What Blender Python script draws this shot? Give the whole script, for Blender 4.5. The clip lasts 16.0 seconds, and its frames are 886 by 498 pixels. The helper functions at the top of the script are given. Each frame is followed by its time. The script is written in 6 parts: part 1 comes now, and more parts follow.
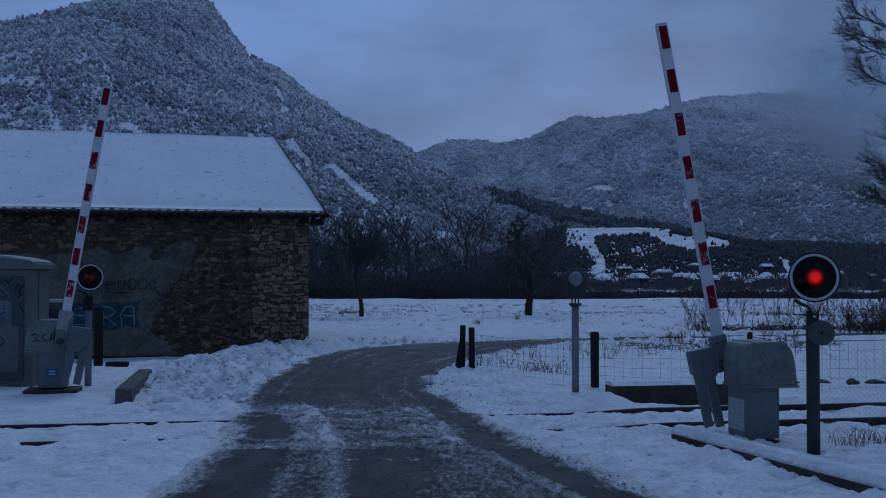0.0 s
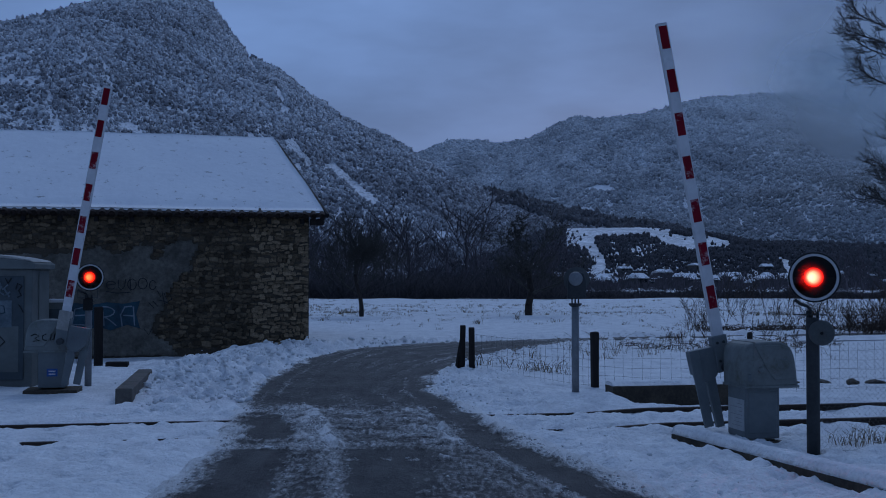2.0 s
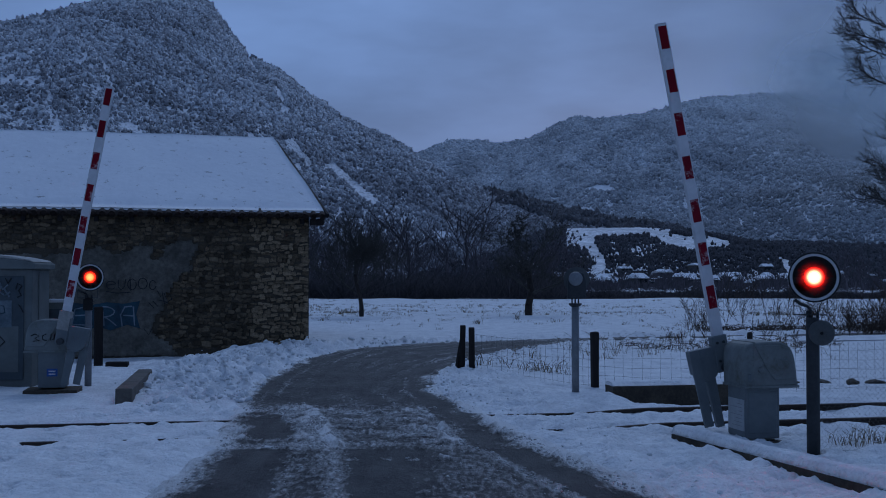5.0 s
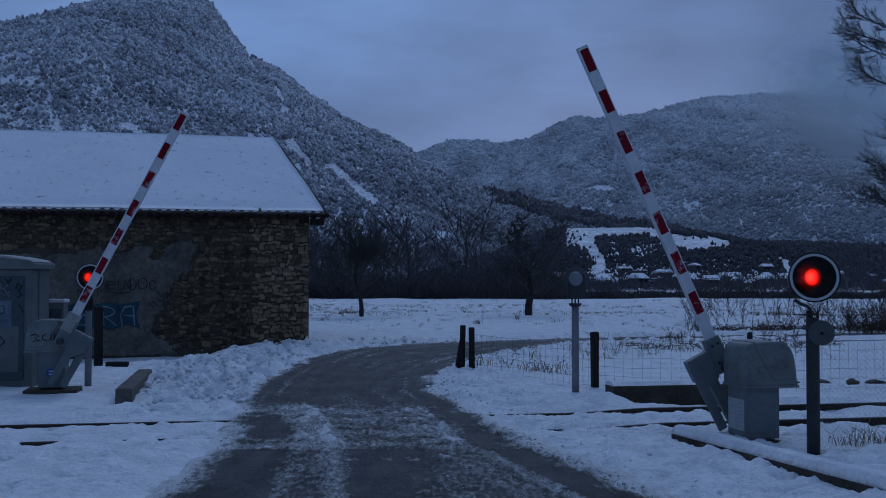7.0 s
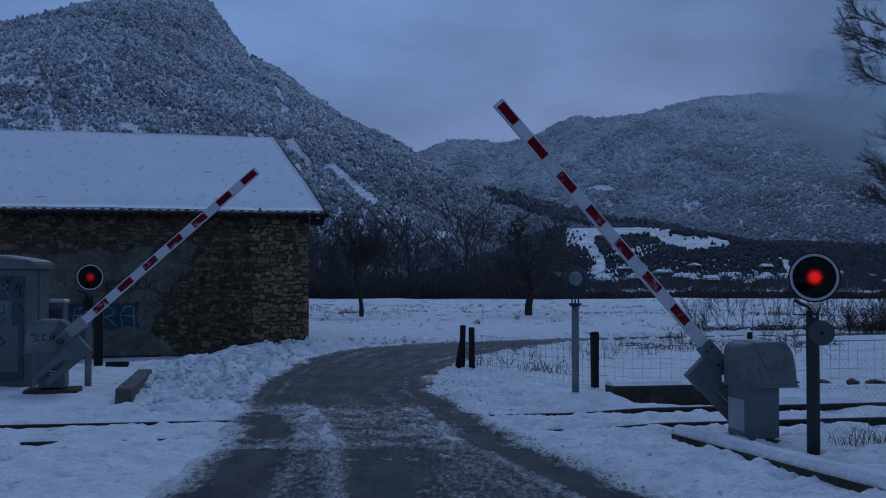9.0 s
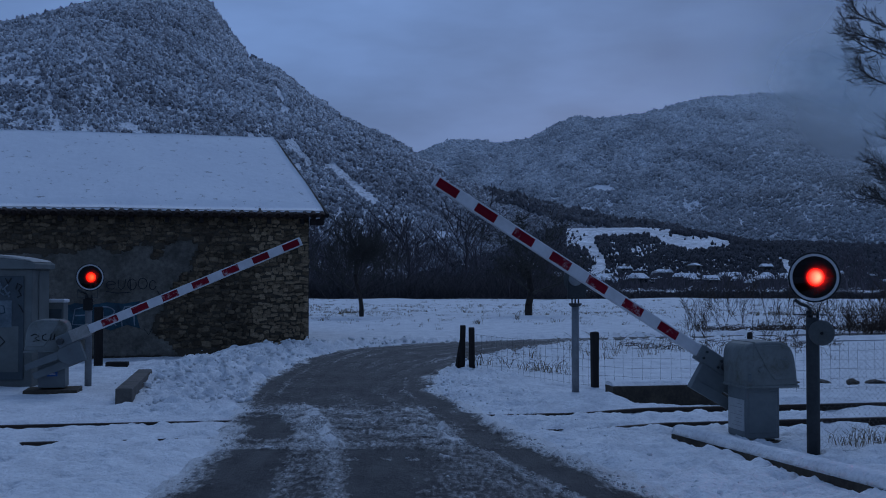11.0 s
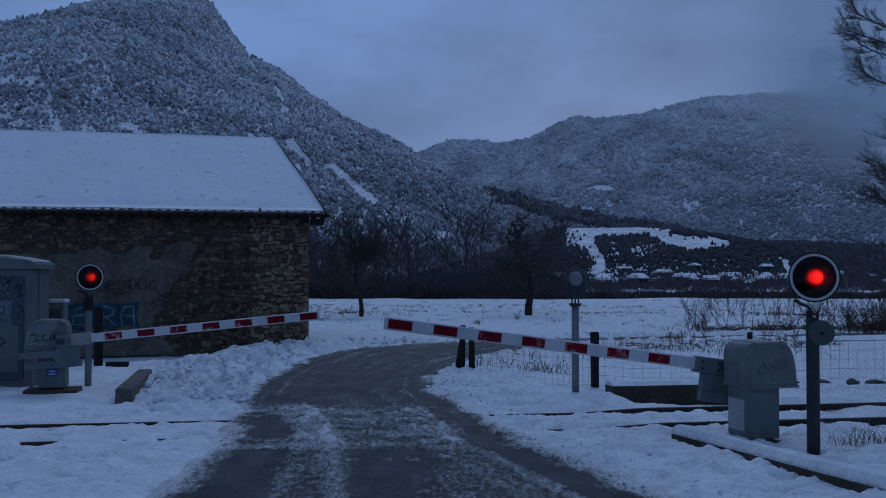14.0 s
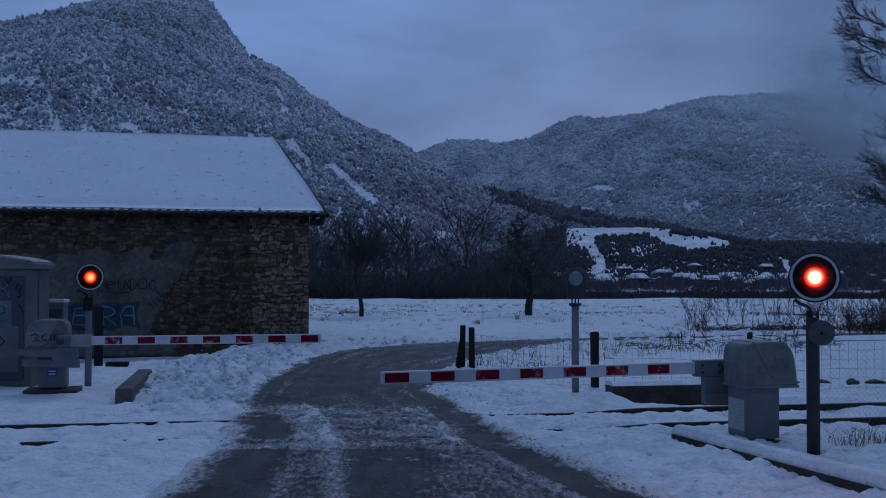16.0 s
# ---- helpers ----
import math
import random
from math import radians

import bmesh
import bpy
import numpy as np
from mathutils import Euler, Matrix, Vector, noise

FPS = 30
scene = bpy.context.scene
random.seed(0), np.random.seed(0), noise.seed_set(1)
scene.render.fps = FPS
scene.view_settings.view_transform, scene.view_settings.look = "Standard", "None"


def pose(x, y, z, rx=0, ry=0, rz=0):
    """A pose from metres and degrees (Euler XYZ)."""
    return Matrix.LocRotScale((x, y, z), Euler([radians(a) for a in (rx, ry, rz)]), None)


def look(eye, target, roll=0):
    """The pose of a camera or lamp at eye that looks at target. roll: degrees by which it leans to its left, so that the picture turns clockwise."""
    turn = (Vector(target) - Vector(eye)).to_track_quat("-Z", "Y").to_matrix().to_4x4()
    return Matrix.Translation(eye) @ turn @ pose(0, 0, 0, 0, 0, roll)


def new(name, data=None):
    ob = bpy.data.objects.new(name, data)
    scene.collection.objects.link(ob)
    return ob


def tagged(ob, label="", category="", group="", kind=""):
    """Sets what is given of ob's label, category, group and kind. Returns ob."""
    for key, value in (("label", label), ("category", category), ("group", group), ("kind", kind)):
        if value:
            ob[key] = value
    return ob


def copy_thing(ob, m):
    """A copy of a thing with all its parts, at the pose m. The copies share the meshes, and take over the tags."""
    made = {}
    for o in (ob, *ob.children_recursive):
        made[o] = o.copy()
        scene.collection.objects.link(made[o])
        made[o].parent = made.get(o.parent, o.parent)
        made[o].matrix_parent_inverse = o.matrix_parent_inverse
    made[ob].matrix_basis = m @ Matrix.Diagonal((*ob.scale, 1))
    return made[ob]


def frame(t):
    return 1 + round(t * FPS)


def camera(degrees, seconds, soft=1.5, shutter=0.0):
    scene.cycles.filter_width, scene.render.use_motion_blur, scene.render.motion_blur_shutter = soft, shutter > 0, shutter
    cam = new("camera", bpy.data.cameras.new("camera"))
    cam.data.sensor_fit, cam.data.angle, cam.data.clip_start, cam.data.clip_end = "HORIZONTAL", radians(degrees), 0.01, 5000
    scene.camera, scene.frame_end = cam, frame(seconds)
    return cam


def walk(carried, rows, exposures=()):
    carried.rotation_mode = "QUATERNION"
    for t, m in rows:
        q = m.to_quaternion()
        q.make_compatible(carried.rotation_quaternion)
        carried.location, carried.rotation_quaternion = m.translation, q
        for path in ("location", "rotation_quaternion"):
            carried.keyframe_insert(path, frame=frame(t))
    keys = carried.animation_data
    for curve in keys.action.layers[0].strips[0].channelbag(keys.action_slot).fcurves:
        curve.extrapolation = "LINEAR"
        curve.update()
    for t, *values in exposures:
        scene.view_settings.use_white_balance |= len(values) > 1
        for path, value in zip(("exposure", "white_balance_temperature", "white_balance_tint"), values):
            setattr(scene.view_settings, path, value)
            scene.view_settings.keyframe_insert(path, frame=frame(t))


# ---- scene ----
cam = camera(43.3, 16.0, soft=1.0)
EYE, AIM = (0, 0, 1.8), (0, 10, 2.053)
walk(cam, [(0, look(EYE, AIM)), (16, look(EYE, AIM))], exposures=[(0, -2.0), (16, -2.0)])

# ---- light: blue winter dusk under a closed cloud cover ----
def make_world():
    w = bpy.data.worlds.new("dusk_sky")
    scene.world = w
    w.use_nodes = True
    nt = w.node_tree
    nt.nodes.clear()
    N, L = nt.nodes.new, nt.links.new
    tc = N("ShaderNodeTexCoord")
    mp = N("ShaderNodeMapping")
    mp.inputs["Scale"].default_value = (1.6, 1.6, 5.0)
    mp.inputs["Rotation"].default_value = (0.12, 0.05, 0.4)
    L(tc.outputs["Generated"], mp.inputs["Vector"])
    no = N("ShaderNodeTexNoise")
    no.inputs["Scale"].default_value = 1.7
    no.inputs["Detail"].default_value = 5
    no.inputs["Roughness"].default_value = 0.55
    L(mp.outputs[0], no.inputs["Vector"])
    cl = N("ShaderNodeMapRange")
    cl.inputs[1].default_value, cl.inputs[2].default_value = 0.3, 0.72
    cl.inputs[3].default_value, cl.inputs[4].default_value = 0.64, 1.22
    L(no.outputs[0], cl.inputs[0])
    sep = N("ShaderNodeSeparateXYZ")
    L(tc.outputs["Generated"], sep.inputs[0])
    up = N("ShaderNodeMapRange")
    up.inputs[1].default_value, up.inputs[2].default_value = 0.0, 1.0
    up.inputs[3].default_value, up.inputs[4].default_value = 0.89, SKY_ZENITH
    L(sep.outputs[2], up.inputs[0])
    mul = N("ShaderNodeMath")
    mul.operation = "MULTIPLY"
    L(cl.outputs[0], mul.inputs[0])
    L(up.outputs[0], mul.inputs[1])
    west = N("ShaderNodeVectorMath")
    west.operation = "DOT_PRODUCT"
    west.inputs[1].default_value = (-0.08, 0.985, 0.15)
    L(tc.outputs["Generated"], west.inputs[0])
    fade = N("ShaderNodeMapRange")
    fade.inputs[1].default_value, fade.inputs[2].default_value = 0.90, 1.0
    fade.inputs[3].default_value, fade.inputs[4].default_value = 0.70, 1.05
    L(west.outputs["Value"], fade.inputs[0])
    mul2 = N("ShaderNodeMath")
    mul2.operation = "MULTIPLY"
    L(mul.outputs[0], mul2.inputs[0])
    L(fade.outputs[0], mul2.inputs[1])
    cloud = N("ShaderNodeVectorMath")
    cloud.operation = "SCALE"
    cloud.inputs[0].default_value = SKY_COLOUR
    L(mul2.outputs[0], cloud.inputs["Scale"])
    sky = N("ShaderNodeTexSky")
    sky.sky_type = "NISHITA"
    sky.sun_disc = False
    sky.sun_elevation, sky.sun_rotation = radians(4), radians(10)
    thin = N("ShaderNodeVectorMath")
    thin.operation = "SCALE"
    thin.inputs["Scale"].default_value = 0.1
    L(sky.outputs[0], thin.inputs[0])
    mix = N("ShaderNodeMix")
    mix.data_type = "RGBA"
    mix.inputs["Factor"].default_value = 0.93
    L(thin.outputs[0], mix.inputs["A"])
    L(cloud.outputs[0], mix.inputs["B"])
    bg = N("ShaderNodeBackground")
    bg.inputs["Strength"].default_value = 1.0
    L(mix.outputs["Result"], bg.inputs["Color"])
    out = N("ShaderNodeOutputWorld")
    L(bg.outputs[0], out.inputs["Surface"])


SKY_COLOUR = (0.605, 1.065, 2.19)
SKY_ZENITH = 1.14
make_world()
sun = new("sun", bpy.data.lights.new("sun", "SUN"))
sun.data.energy, sun.data.angle, sun.data.color = 2.4, radians(32), (0.52, 0.68, 1.0)
sun.matrix_basis = look((10, 60, 60), (0, 0, 0))


# ---- materials ----
def material(name, colour, colour2=None, rough=0.8, metal=0.0, scale=6.0, detail=6.0, bump=0.0, bump_scale=None,
             rand=0.0, island=0.0, grain=0.25, stretch=(1, 1, 1), spots=None, spec=0.25, coat=0.0):
    """Two scales of mottling between two colours, relief, and a shift of value from piece to piece."""
    m = bpy.data.materials.new(name)
    m.use_nodes = True
    nt = m.node_tree
    N, L = nt.nodes.new, nt.links.new
    b = nt.nodes["Principled BSDF"]
    colour2 = colour2 or tuple(c * 0.7 for c in colour)
    tc = N("ShaderNodeTexCoord")
    mp = N("ShaderNodeMapping")
    mp.inputs["Scale"].default_value = stretch
    L(tc.outputs["Object"], mp.inputs["Vector"])
    big, fine = N("ShaderNodeTexNoise"), N("ShaderNodeTexNoise")
    for n, sc in ((big, scale), (fine, scale * 7.3)):
        n.inputs["Scale"].default_value = sc
        n.inputs["Detail"].default_value = detail
        n.inputs["Roughness"].default_value = 0.6
        L(mp.outputs[0], n.inputs["Vector"])
    mr = N("ShaderNodeMapRange")
    mr.inputs[1].default_value, mr.inputs[2].default_value = 0.32, 0.68
    L(big.outputs[0], mr.inputs[0])
    mix = N("ShaderNodeMix")
    mix.data_type = "RGBA"
    mix.inputs["A"].default_value = (*colour, 1)
    mix.inputs["B"].default_value = (*colour2, 1)
    L(mr.outputs[0], mix.inputs["Factor"])
    last = mix.outputs["Result"]
    gr = N("ShaderNodeMapRange")
    gr.inputs[1].default_value, gr.inputs[2].default_value = 0.25, 0.75
    gr.inputs[3].default_value, gr.inputs[4].default_value = 1 - grain, 1 + grain
    L(fine.outputs[0], gr.inputs[0])
    value = gr.outputs[0]
    for amount, node, socket in ((rand, "ShaderNodeObjectInfo", "Random"), (island, "ShaderNodeNewGeometry", "Random Per Island")):
        if amount:
            info = N(node)
            r = N("ShaderNodeMapRange")
            r.inputs[3].default_value, r.inputs[4].default_value = 1 - amount, 1 + amount
            L(info.outputs[socket], r.inputs[0])
            mu = N("ShaderNodeMath")
            mu.operation = "MULTIPLY"
            L(value, mu.inputs[0])
            L(r.outputs[0], mu.inputs[1])
            value = mu.outputs[0]
    sc = N("ShaderNodeVectorMath")
    sc.operation = "SCALE"
    L(last, sc.inputs[0])
    L(value, sc.inputs["Scale"])
    last = sc.outputs[0]
    if spots:
        sp_colour, sp_scale, sp_lo, sp_hi = spots
        sn = N("ShaderNodeTexNoise")
        sn.inputs["Scale"].default_value, sn.inputs["Detail"].default_value = sp_scale, 8
        sn.inputs["Roughness"].default_value = 0.7
        L(mp.outputs[0], sn.inputs["Vector"])
        sr = N("ShaderNodeMapRange")
        sr.inputs[1].default_value, sr.inputs[2].default_value = sp_lo, sp_hi
        L(sn.outputs[0], sr.inputs[0])
        sm = N("ShaderNodeMix")
        sm.data_type = "RGBA"
        L(sr.outputs[0], sm.inputs["Factor"])
        L(last, sm.inputs["A"])
        sm.inputs["B"].default_value = (*sp_colour, 1)
        last = sm.outputs["Result"]
    L(last, b.inputs["Base Color"])
    b.inputs["Roughness"].default_value = rough
    b.inputs["Metallic"].default_value = metal
    b.inputs["Specular IOR Level"].default_value = spec
    b.inputs["Coat Weight"].default_value = coat
    if bump:
        bn = N("ShaderNodeTexNoise")
        bn.inputs["Scale"].default_value = bump_scale or scale * 4
        bn.inputs["Detail"].default_value = 5
        L(mp.outputs[0], bn.inputs["Vector"])
        bu = N("ShaderNodeBump")
        bu.inputs["Strength"].default_value = 1.0
        bu.inputs["Distance"].default_value = bump
        L(bn.outputs[0], bu.inputs["Height"])
        L(bu.outputs[0], b.inputs["Normal"])
    return m


def road_material():
    """Wet asphalt under slush; where the slush lies is an attribute of the sheet."""
    m = bpy.data.materials.new("wet_road")
    m.use_nodes = True
    nt = m.node_tree
    N, L = nt.nodes.new, nt.links.new
    b = nt.nodes["Principled BSDF"]
    tc = N("ShaderNodeTexCoord")
    at = N("ShaderNodeAttribute")
    at.attribute_name = "slush"
    n1, n2 = N("ShaderNodeTexNoise"), N("ShaderNodeTexNoise")
    n1.inputs["Scale"].default_value, n1.inputs["Detail"].default_value = 13, 6
    n1.inputs["Roughness"].default_value = 0.7
    n2.inputs["Scale"].default_value, n2.inputs["Detail"].default_value = 60, 4
    drag = N("ShaderNodeMapping")
    drag.inputs["Scale"].default_value = (1.3, 0.42, 1.0)
    L(tc.outputs["Object"], drag.inputs["Vector"])
    L(drag.outputs[0], n1.inputs["Vector"])
    L(tc.outputs["Object"], n2.inputs["Vector"])
    add = N("ShaderNodeMath")
    add.operation = "MULTIPLY_ADD"
    L(n1.outputs[0], add.inputs[0])
    add.inputs[1].default_value = 1.7
    L(at.outputs["Fac"], add.inputs[2])
    mr = N("ShaderNodeMapRange")
    mr.inputs[1].default_value, mr.inputs[2].default_value = 0.98, 1.45
    L(add.outputs[0], mr.inputs[0])
    n3 = N("ShaderNodeTexNoise")
    n3.inputs["Scale"].default_value, n3.inputs["Detail"].default_value = 2.2, 8
    n3.inputs["Roughness"].default_value = 0.65
    L(drag.outputs[0], n3.inputs["Vector"])
    patchy = N("ShaderNodeMath")
    patchy.operation = "MULTIPLY_ADD"
    patchy.inputs[1].default_value = 0.45
    L(n2.outputs[0], patchy.inputs[0])
    wide = N("ShaderNodeMapRange")
    wide.inputs[1].default_value, wide.inputs[2].default_value = 0.35, 0.7
    wide.inputs[3].default_value, wide.inputs[4].default_value = -0.1, 0.75
    L(n3.outputs[0], wide.inputs[0])
    L(wide.outputs[0], patchy.inputs[2])
    asph = N("ShaderNodeMix")
    asph.data_type = "RGBA"
    asph.inputs["A"].default_value = (0.016, 0.016, 0.018, 1)
    asph.inputs["B"].default_value = (0.10, 0.098, 0.096, 1)
    L(patchy.outputs[0], asph.inputs["Factor"])
    mix = N("ShaderNodeMix")
    mix.data_type = "RGBA"
    L(mr.outputs[0], mix.inputs["Factor"])
    L(asph.outputs["Result"], mix.inputs["A"])
    mix.inputs["B"].default_value = (0.50, 0.49, 0.48, 1)
    crust = N("ShaderNodeMapRange")
    crust.inputs[1].default_value, crust.inputs[2].default_value = 1.28, 1.75
    L(add.outputs[0], crust.inputs[0])
    top = N("ShaderNodeMix")
    top.data_type = "RGBA"
    L(crust.outputs[0], top.inputs["Factor"])
    L(mix.outputs["Result"], top.inputs["A"])
    top.inputs["B"].default_value = (0.78, 0.78, 0.78, 1)
    L(top.outputs["Result"], b.inputs["Base Color"])
    ro = N("ShaderNodeMapRange")
    ro.inputs[3].default_value, ro.inputs[4].default_value = 0.60, 0.85
    b.inputs["Specular IOR Level"].default_value = 0.11
    L(mr.outputs[0], ro.inputs[0])
    L(ro.outputs[0], b.inputs["Roughness"])
    bu = N("ShaderNodeBump")
    bu.inputs["Distance"].default_value = 0.03
    L(add.outputs[0], bu.inputs["Height"])
    L(bu.outputs[0], b.inputs["Normal"])
    return m


def forest_material(name, dark, frost, low, high, amount, near=0.0, contrast=1.0, folds=(1, 1, 1)):
    """Bare woods dusted with snow: more of it with altitude, from clump to clump and on upward twigs. On the far range
    its amount also carries haze and fold shading.
    """
    m = bpy.data.materials.new(name)
    m.use_nodes = True
    nt = m.node_tree
    N, L = nt.nodes.new, nt.links.new
    b = nt.nodes["Principled BSDF"]
    b.inputs["Roughness"].default_value = 0.95
    b.inputs["Specular IOR Level"].default_value = 0.05
    geo = N("ShaderNodeNewGeometry")
    sep = N("ShaderNodeSeparateXYZ")
    L(geo.outputs["Position"], sep.inputs[0])
    alt = N("ShaderNodeMapRange")
    alt.inputs[1].default_value, alt.inputs[2].default_value = low, high
    alt.inputs[3].default_value, alt.inputs[4].default_value = near, amount
    L(sep.outputs[2], alt.inputs[0])
    no = N("ShaderNodeTexNoise")
    no.inputs["Scale"].default_value, no.inputs["Detail"].default_value = 0.012, 5
    # stretched by folds, these frost patches paint the far slope's light and shade
    fold = N("ShaderNodeMapping")
    fold.inputs["Scale"].default_value = folds
    L(geo.outputs["Position"], fold.inputs["Vector"])
    L(fold.outputs[0], no.inputs["Vector"])
    fine = N("ShaderNodeTexNoise")
    fine.inputs["Scale"].default_value, fine.inputs["Detail"].default_value = 0.6, 6
    L(geo.outputs["Position"], fine.inputs["Vector"])
    f1 = N("ShaderNodeMapRange")
    f1.inputs[1].default_value, f1.inputs[2].default_value = 0.3, 0.7
    f1.inputs[3].default_value, f1.inputs[4].default_value = 0.58, 1.42
    L(no.outputs[0], f1.inputs[0])
    f2 = N("ShaderNodeMapRange")
    f2.inputs[1].default_value, f2.inputs[2].default_value = 0.3, 0.7
    f2.inputs[3].default_value, f2.inputs[4].default_value = 1 - 0.8 * contrast, 1 + 0.8 * contrast
    L(fine.outputs[0], f2.inputs[0])
    f3 = N("ShaderNodeMapRange")
    f3.inputs[3].default_value, f3.inputs[4].default_value = 1 - 0.55 * contrast, 1 + 0.55 * contrast
    L(geo.outputs["Random Per Island"], f3.inputs[0])
    last = alt.outputs[0]
    for f in (f1, f2, f3):
        mu = N("ShaderNodeMath")
        mu.operation = "MULTIPLY"
        L(last, mu.inputs[0])
        L(f.outputs[0], mu.inputs[1])
        last = mu.outputs[0]
    mix = N("ShaderNodeMix")
    mix.data_type = "RGBA"
    mix.clamp_factor = True
    L(last, mix.inputs["Factor"])
    mix.inputs["A"].default_value = (*dark, 1)
    mix.inputs["B"].default_value = (*frost, 1)
    L(mix.outputs["Result"], b.inputs["Base Color"])
    return m


def mist_material():
    m = bpy.data.materials.new("mist")
    m.use_nodes = True
    nt = m.node_tree
    nt.nodes.clear()
    N, L = nt.nodes.new, nt.links.new
    tc = N("ShaderNodeTexCoord")
    no = N("ShaderNodeTexNoise")
    no.inputs["Scale"].default_value, no.inputs["Detail"].default_value = 0.004, 6
    L(tc.outputs["Object"], no.inputs["Vector"])
    at = N("ShaderNodeAttribute")
    at.attribute_name = "thick"
    mr = N("ShaderNodeMapRange")
    mr.inputs[1].default_value, mr.inputs[2].default_value = 0.25, 0.75
    mr.inputs[3].default_value, mr.inputs[4].default_value = 0.55, 1.3
    L(no.outputs[0], mr.inputs[0])
    mu = N("ShaderNodeMath")
    mu.operation = "MULTIPLY"
    mu.use_clamp = True
    L(at.outputs["Fac"], mu.inputs[0])
    L(mr.outputs[0], mu.inputs[1])
    d = N("ShaderNodeBsdfDiffuse")
    d.inputs[0].default_value = (0.86, 0.93, 0.97, 1)
    tl = N("ShaderNodeBsdfTranslucent")
    tl.inputs[0].default_value = (0.86, 0.93, 0.97, 1)
    half = N("ShaderNodeMixShader")
    L(d.outputs[0], half.inputs[1])
    L(tl.outputs[0], half.inputs[2])
    tr = N("ShaderNodeBsdfTransparent")
    mx = N("ShaderNodeMixShader")
    L(mu.outputs[0], mx.inputs[0])
    L(tr.outputs[0], mx.inputs[1])
    L(half.outputs[0], mx.inputs[2])
    out = N("ShaderNodeOutputMaterial")
    L(mx.outputs[0], out.inputs[0])
    return m


def glow_material(name, power, colour=(1.0, 0.010, 0.008)):
    """The lamp insert: bright on one side, a dull after-glow beside it, dark at its back."""
    m = bpy.data.materials.new(name)
    m.use_nodes = True
    nt = m.node_tree
    N, L = nt.nodes.new, nt.links.new
    b = nt.nodes["Principled BSDF"]
    b.inputs["Base Color"].default_value = (0.03, 0.002, 0.002, 1)
    b.inputs["Roughness"].default_value = 0.3
    tc = N("ShaderNodeTexCoord")
    nv = N("ShaderNodeVectorMath")
    nv.operation = "NORMALIZE"
    L(tc.outputs["Object"], nv.inputs[0])
    dot = N("ShaderNodeVectorMath")
    dot.operation = "DOT_PRODUCT"
    dot.inputs[1].default_value = (0, -1, 0)
    L(nv.outputs[0], dot.inputs[0])
    mr = N("ShaderNodeMapRange")
    mr.inputs[1].default_value, mr.inputs[2].default_value = -0.85, 0.95
    L(dot.outputs["Value"], mr.inputs[0])
    pw = N("ShaderNodeMath")
    pw.operation = "POWER"
    pw.inputs[1].default_value = 4.5
    L(mr.outputs[0], pw.inputs[0])
    cool = N("ShaderNodeVectorMath")
    cool.operation = "DOT_PRODUCT"
    cool.inputs[1].default_value = (-0.80, 0.60, 0)
    L(nv.outputs[0], cool.inputs[0])
    tail = N("ShaderNodeMapRange")
    tail.inputs[4].default_value = 0.0026
    L(cool.outputs["Value"], tail.inputs[0])
    both = N("ShaderNodeMath")
    L(pw.outputs[0], both.inputs[0])
    L(tail.outputs[0], both.inputs[1])
    st = N("ShaderNodeMath")
    st.operation = "MULTIPLY_ADD"
    st.inputs[1].default_value, st.inputs[2].default_value = power, power * 0.00003
    L(both.outputs[0], st.inputs[0])
    b.inputs["Emission Color"].default_value = (*colour, 1)
    L(st.outputs[0], b.inputs["Emission Strength"])
    return m


def lens_material():
    """Deep red signal glass: clear in the middle, where the beam leaves it, and denser towards its rim."""
    m = bpy.data.materials.new("red_signal_glass")
    m.use_nodes = True
    nt = m.node_tree
    nt.nodes.clear()
    N, L = nt.nodes.new, nt.links.new
    tc = N("ShaderNodeTexCoord")
    sc = N("ShaderNodeVectorMath")
    sc.operation = "MULTIPLY"
    sc.inputs[1].default_value = (1, 1, 0)
    L(tc.outputs["Object"], sc.inputs[0])
    ln = N("ShaderNodeVectorMath")
    ln.operation = "LENGTH"
    L(sc.outputs[0], ln.inputs[0])
    def falloff(radius, power):
        """1 in the middle, falling to 1/e at the radius."""
        last = ln.outputs["Value"]
        for op, value in (("DIVIDE", radius), ("POWER", power), ("MULTIPLY", -1.0), ("EXPONENT", None)):
            step = N("ShaderNodeMath")
            step.operation = op
            L(last, step.inputs[0])
            if value is not None:
                step.inputs[1].default_value = value
            last = step.outputs[0]
        return last

    ex = N("ShaderNodeMath")
    ex.operation = "MULTIPLY_ADD"
    L(falloff(0.10, 2.5), ex.inputs[0])
    ex.inputs[1].default_value = 0.004
    L(falloff(0.063, 3.6), ex.inputs[2])
    col = N("ShaderNodeCombineColor")
    for i in range(3):
        L(ex.outputs[0], col.inputs[i])
    tr = N("ShaderNodeBsdfTransparent")
    L(col.outputs[0], tr.inputs[0])
    gl = N("ShaderNodeBsdfGlossy")
    gl.inputs["Roughness"].default_value = 0.08
    mx = N("ShaderNodeMixShader")
    mx.inputs[0].default_value = 0.02
    L(tr.outputs[0], mx.inputs[1])
    L(gl.outputs[0], mx.inputs[2])
    out = N("ShaderNodeOutputMaterial")
    L(mx.outputs[0], out.inputs[0])
    return m


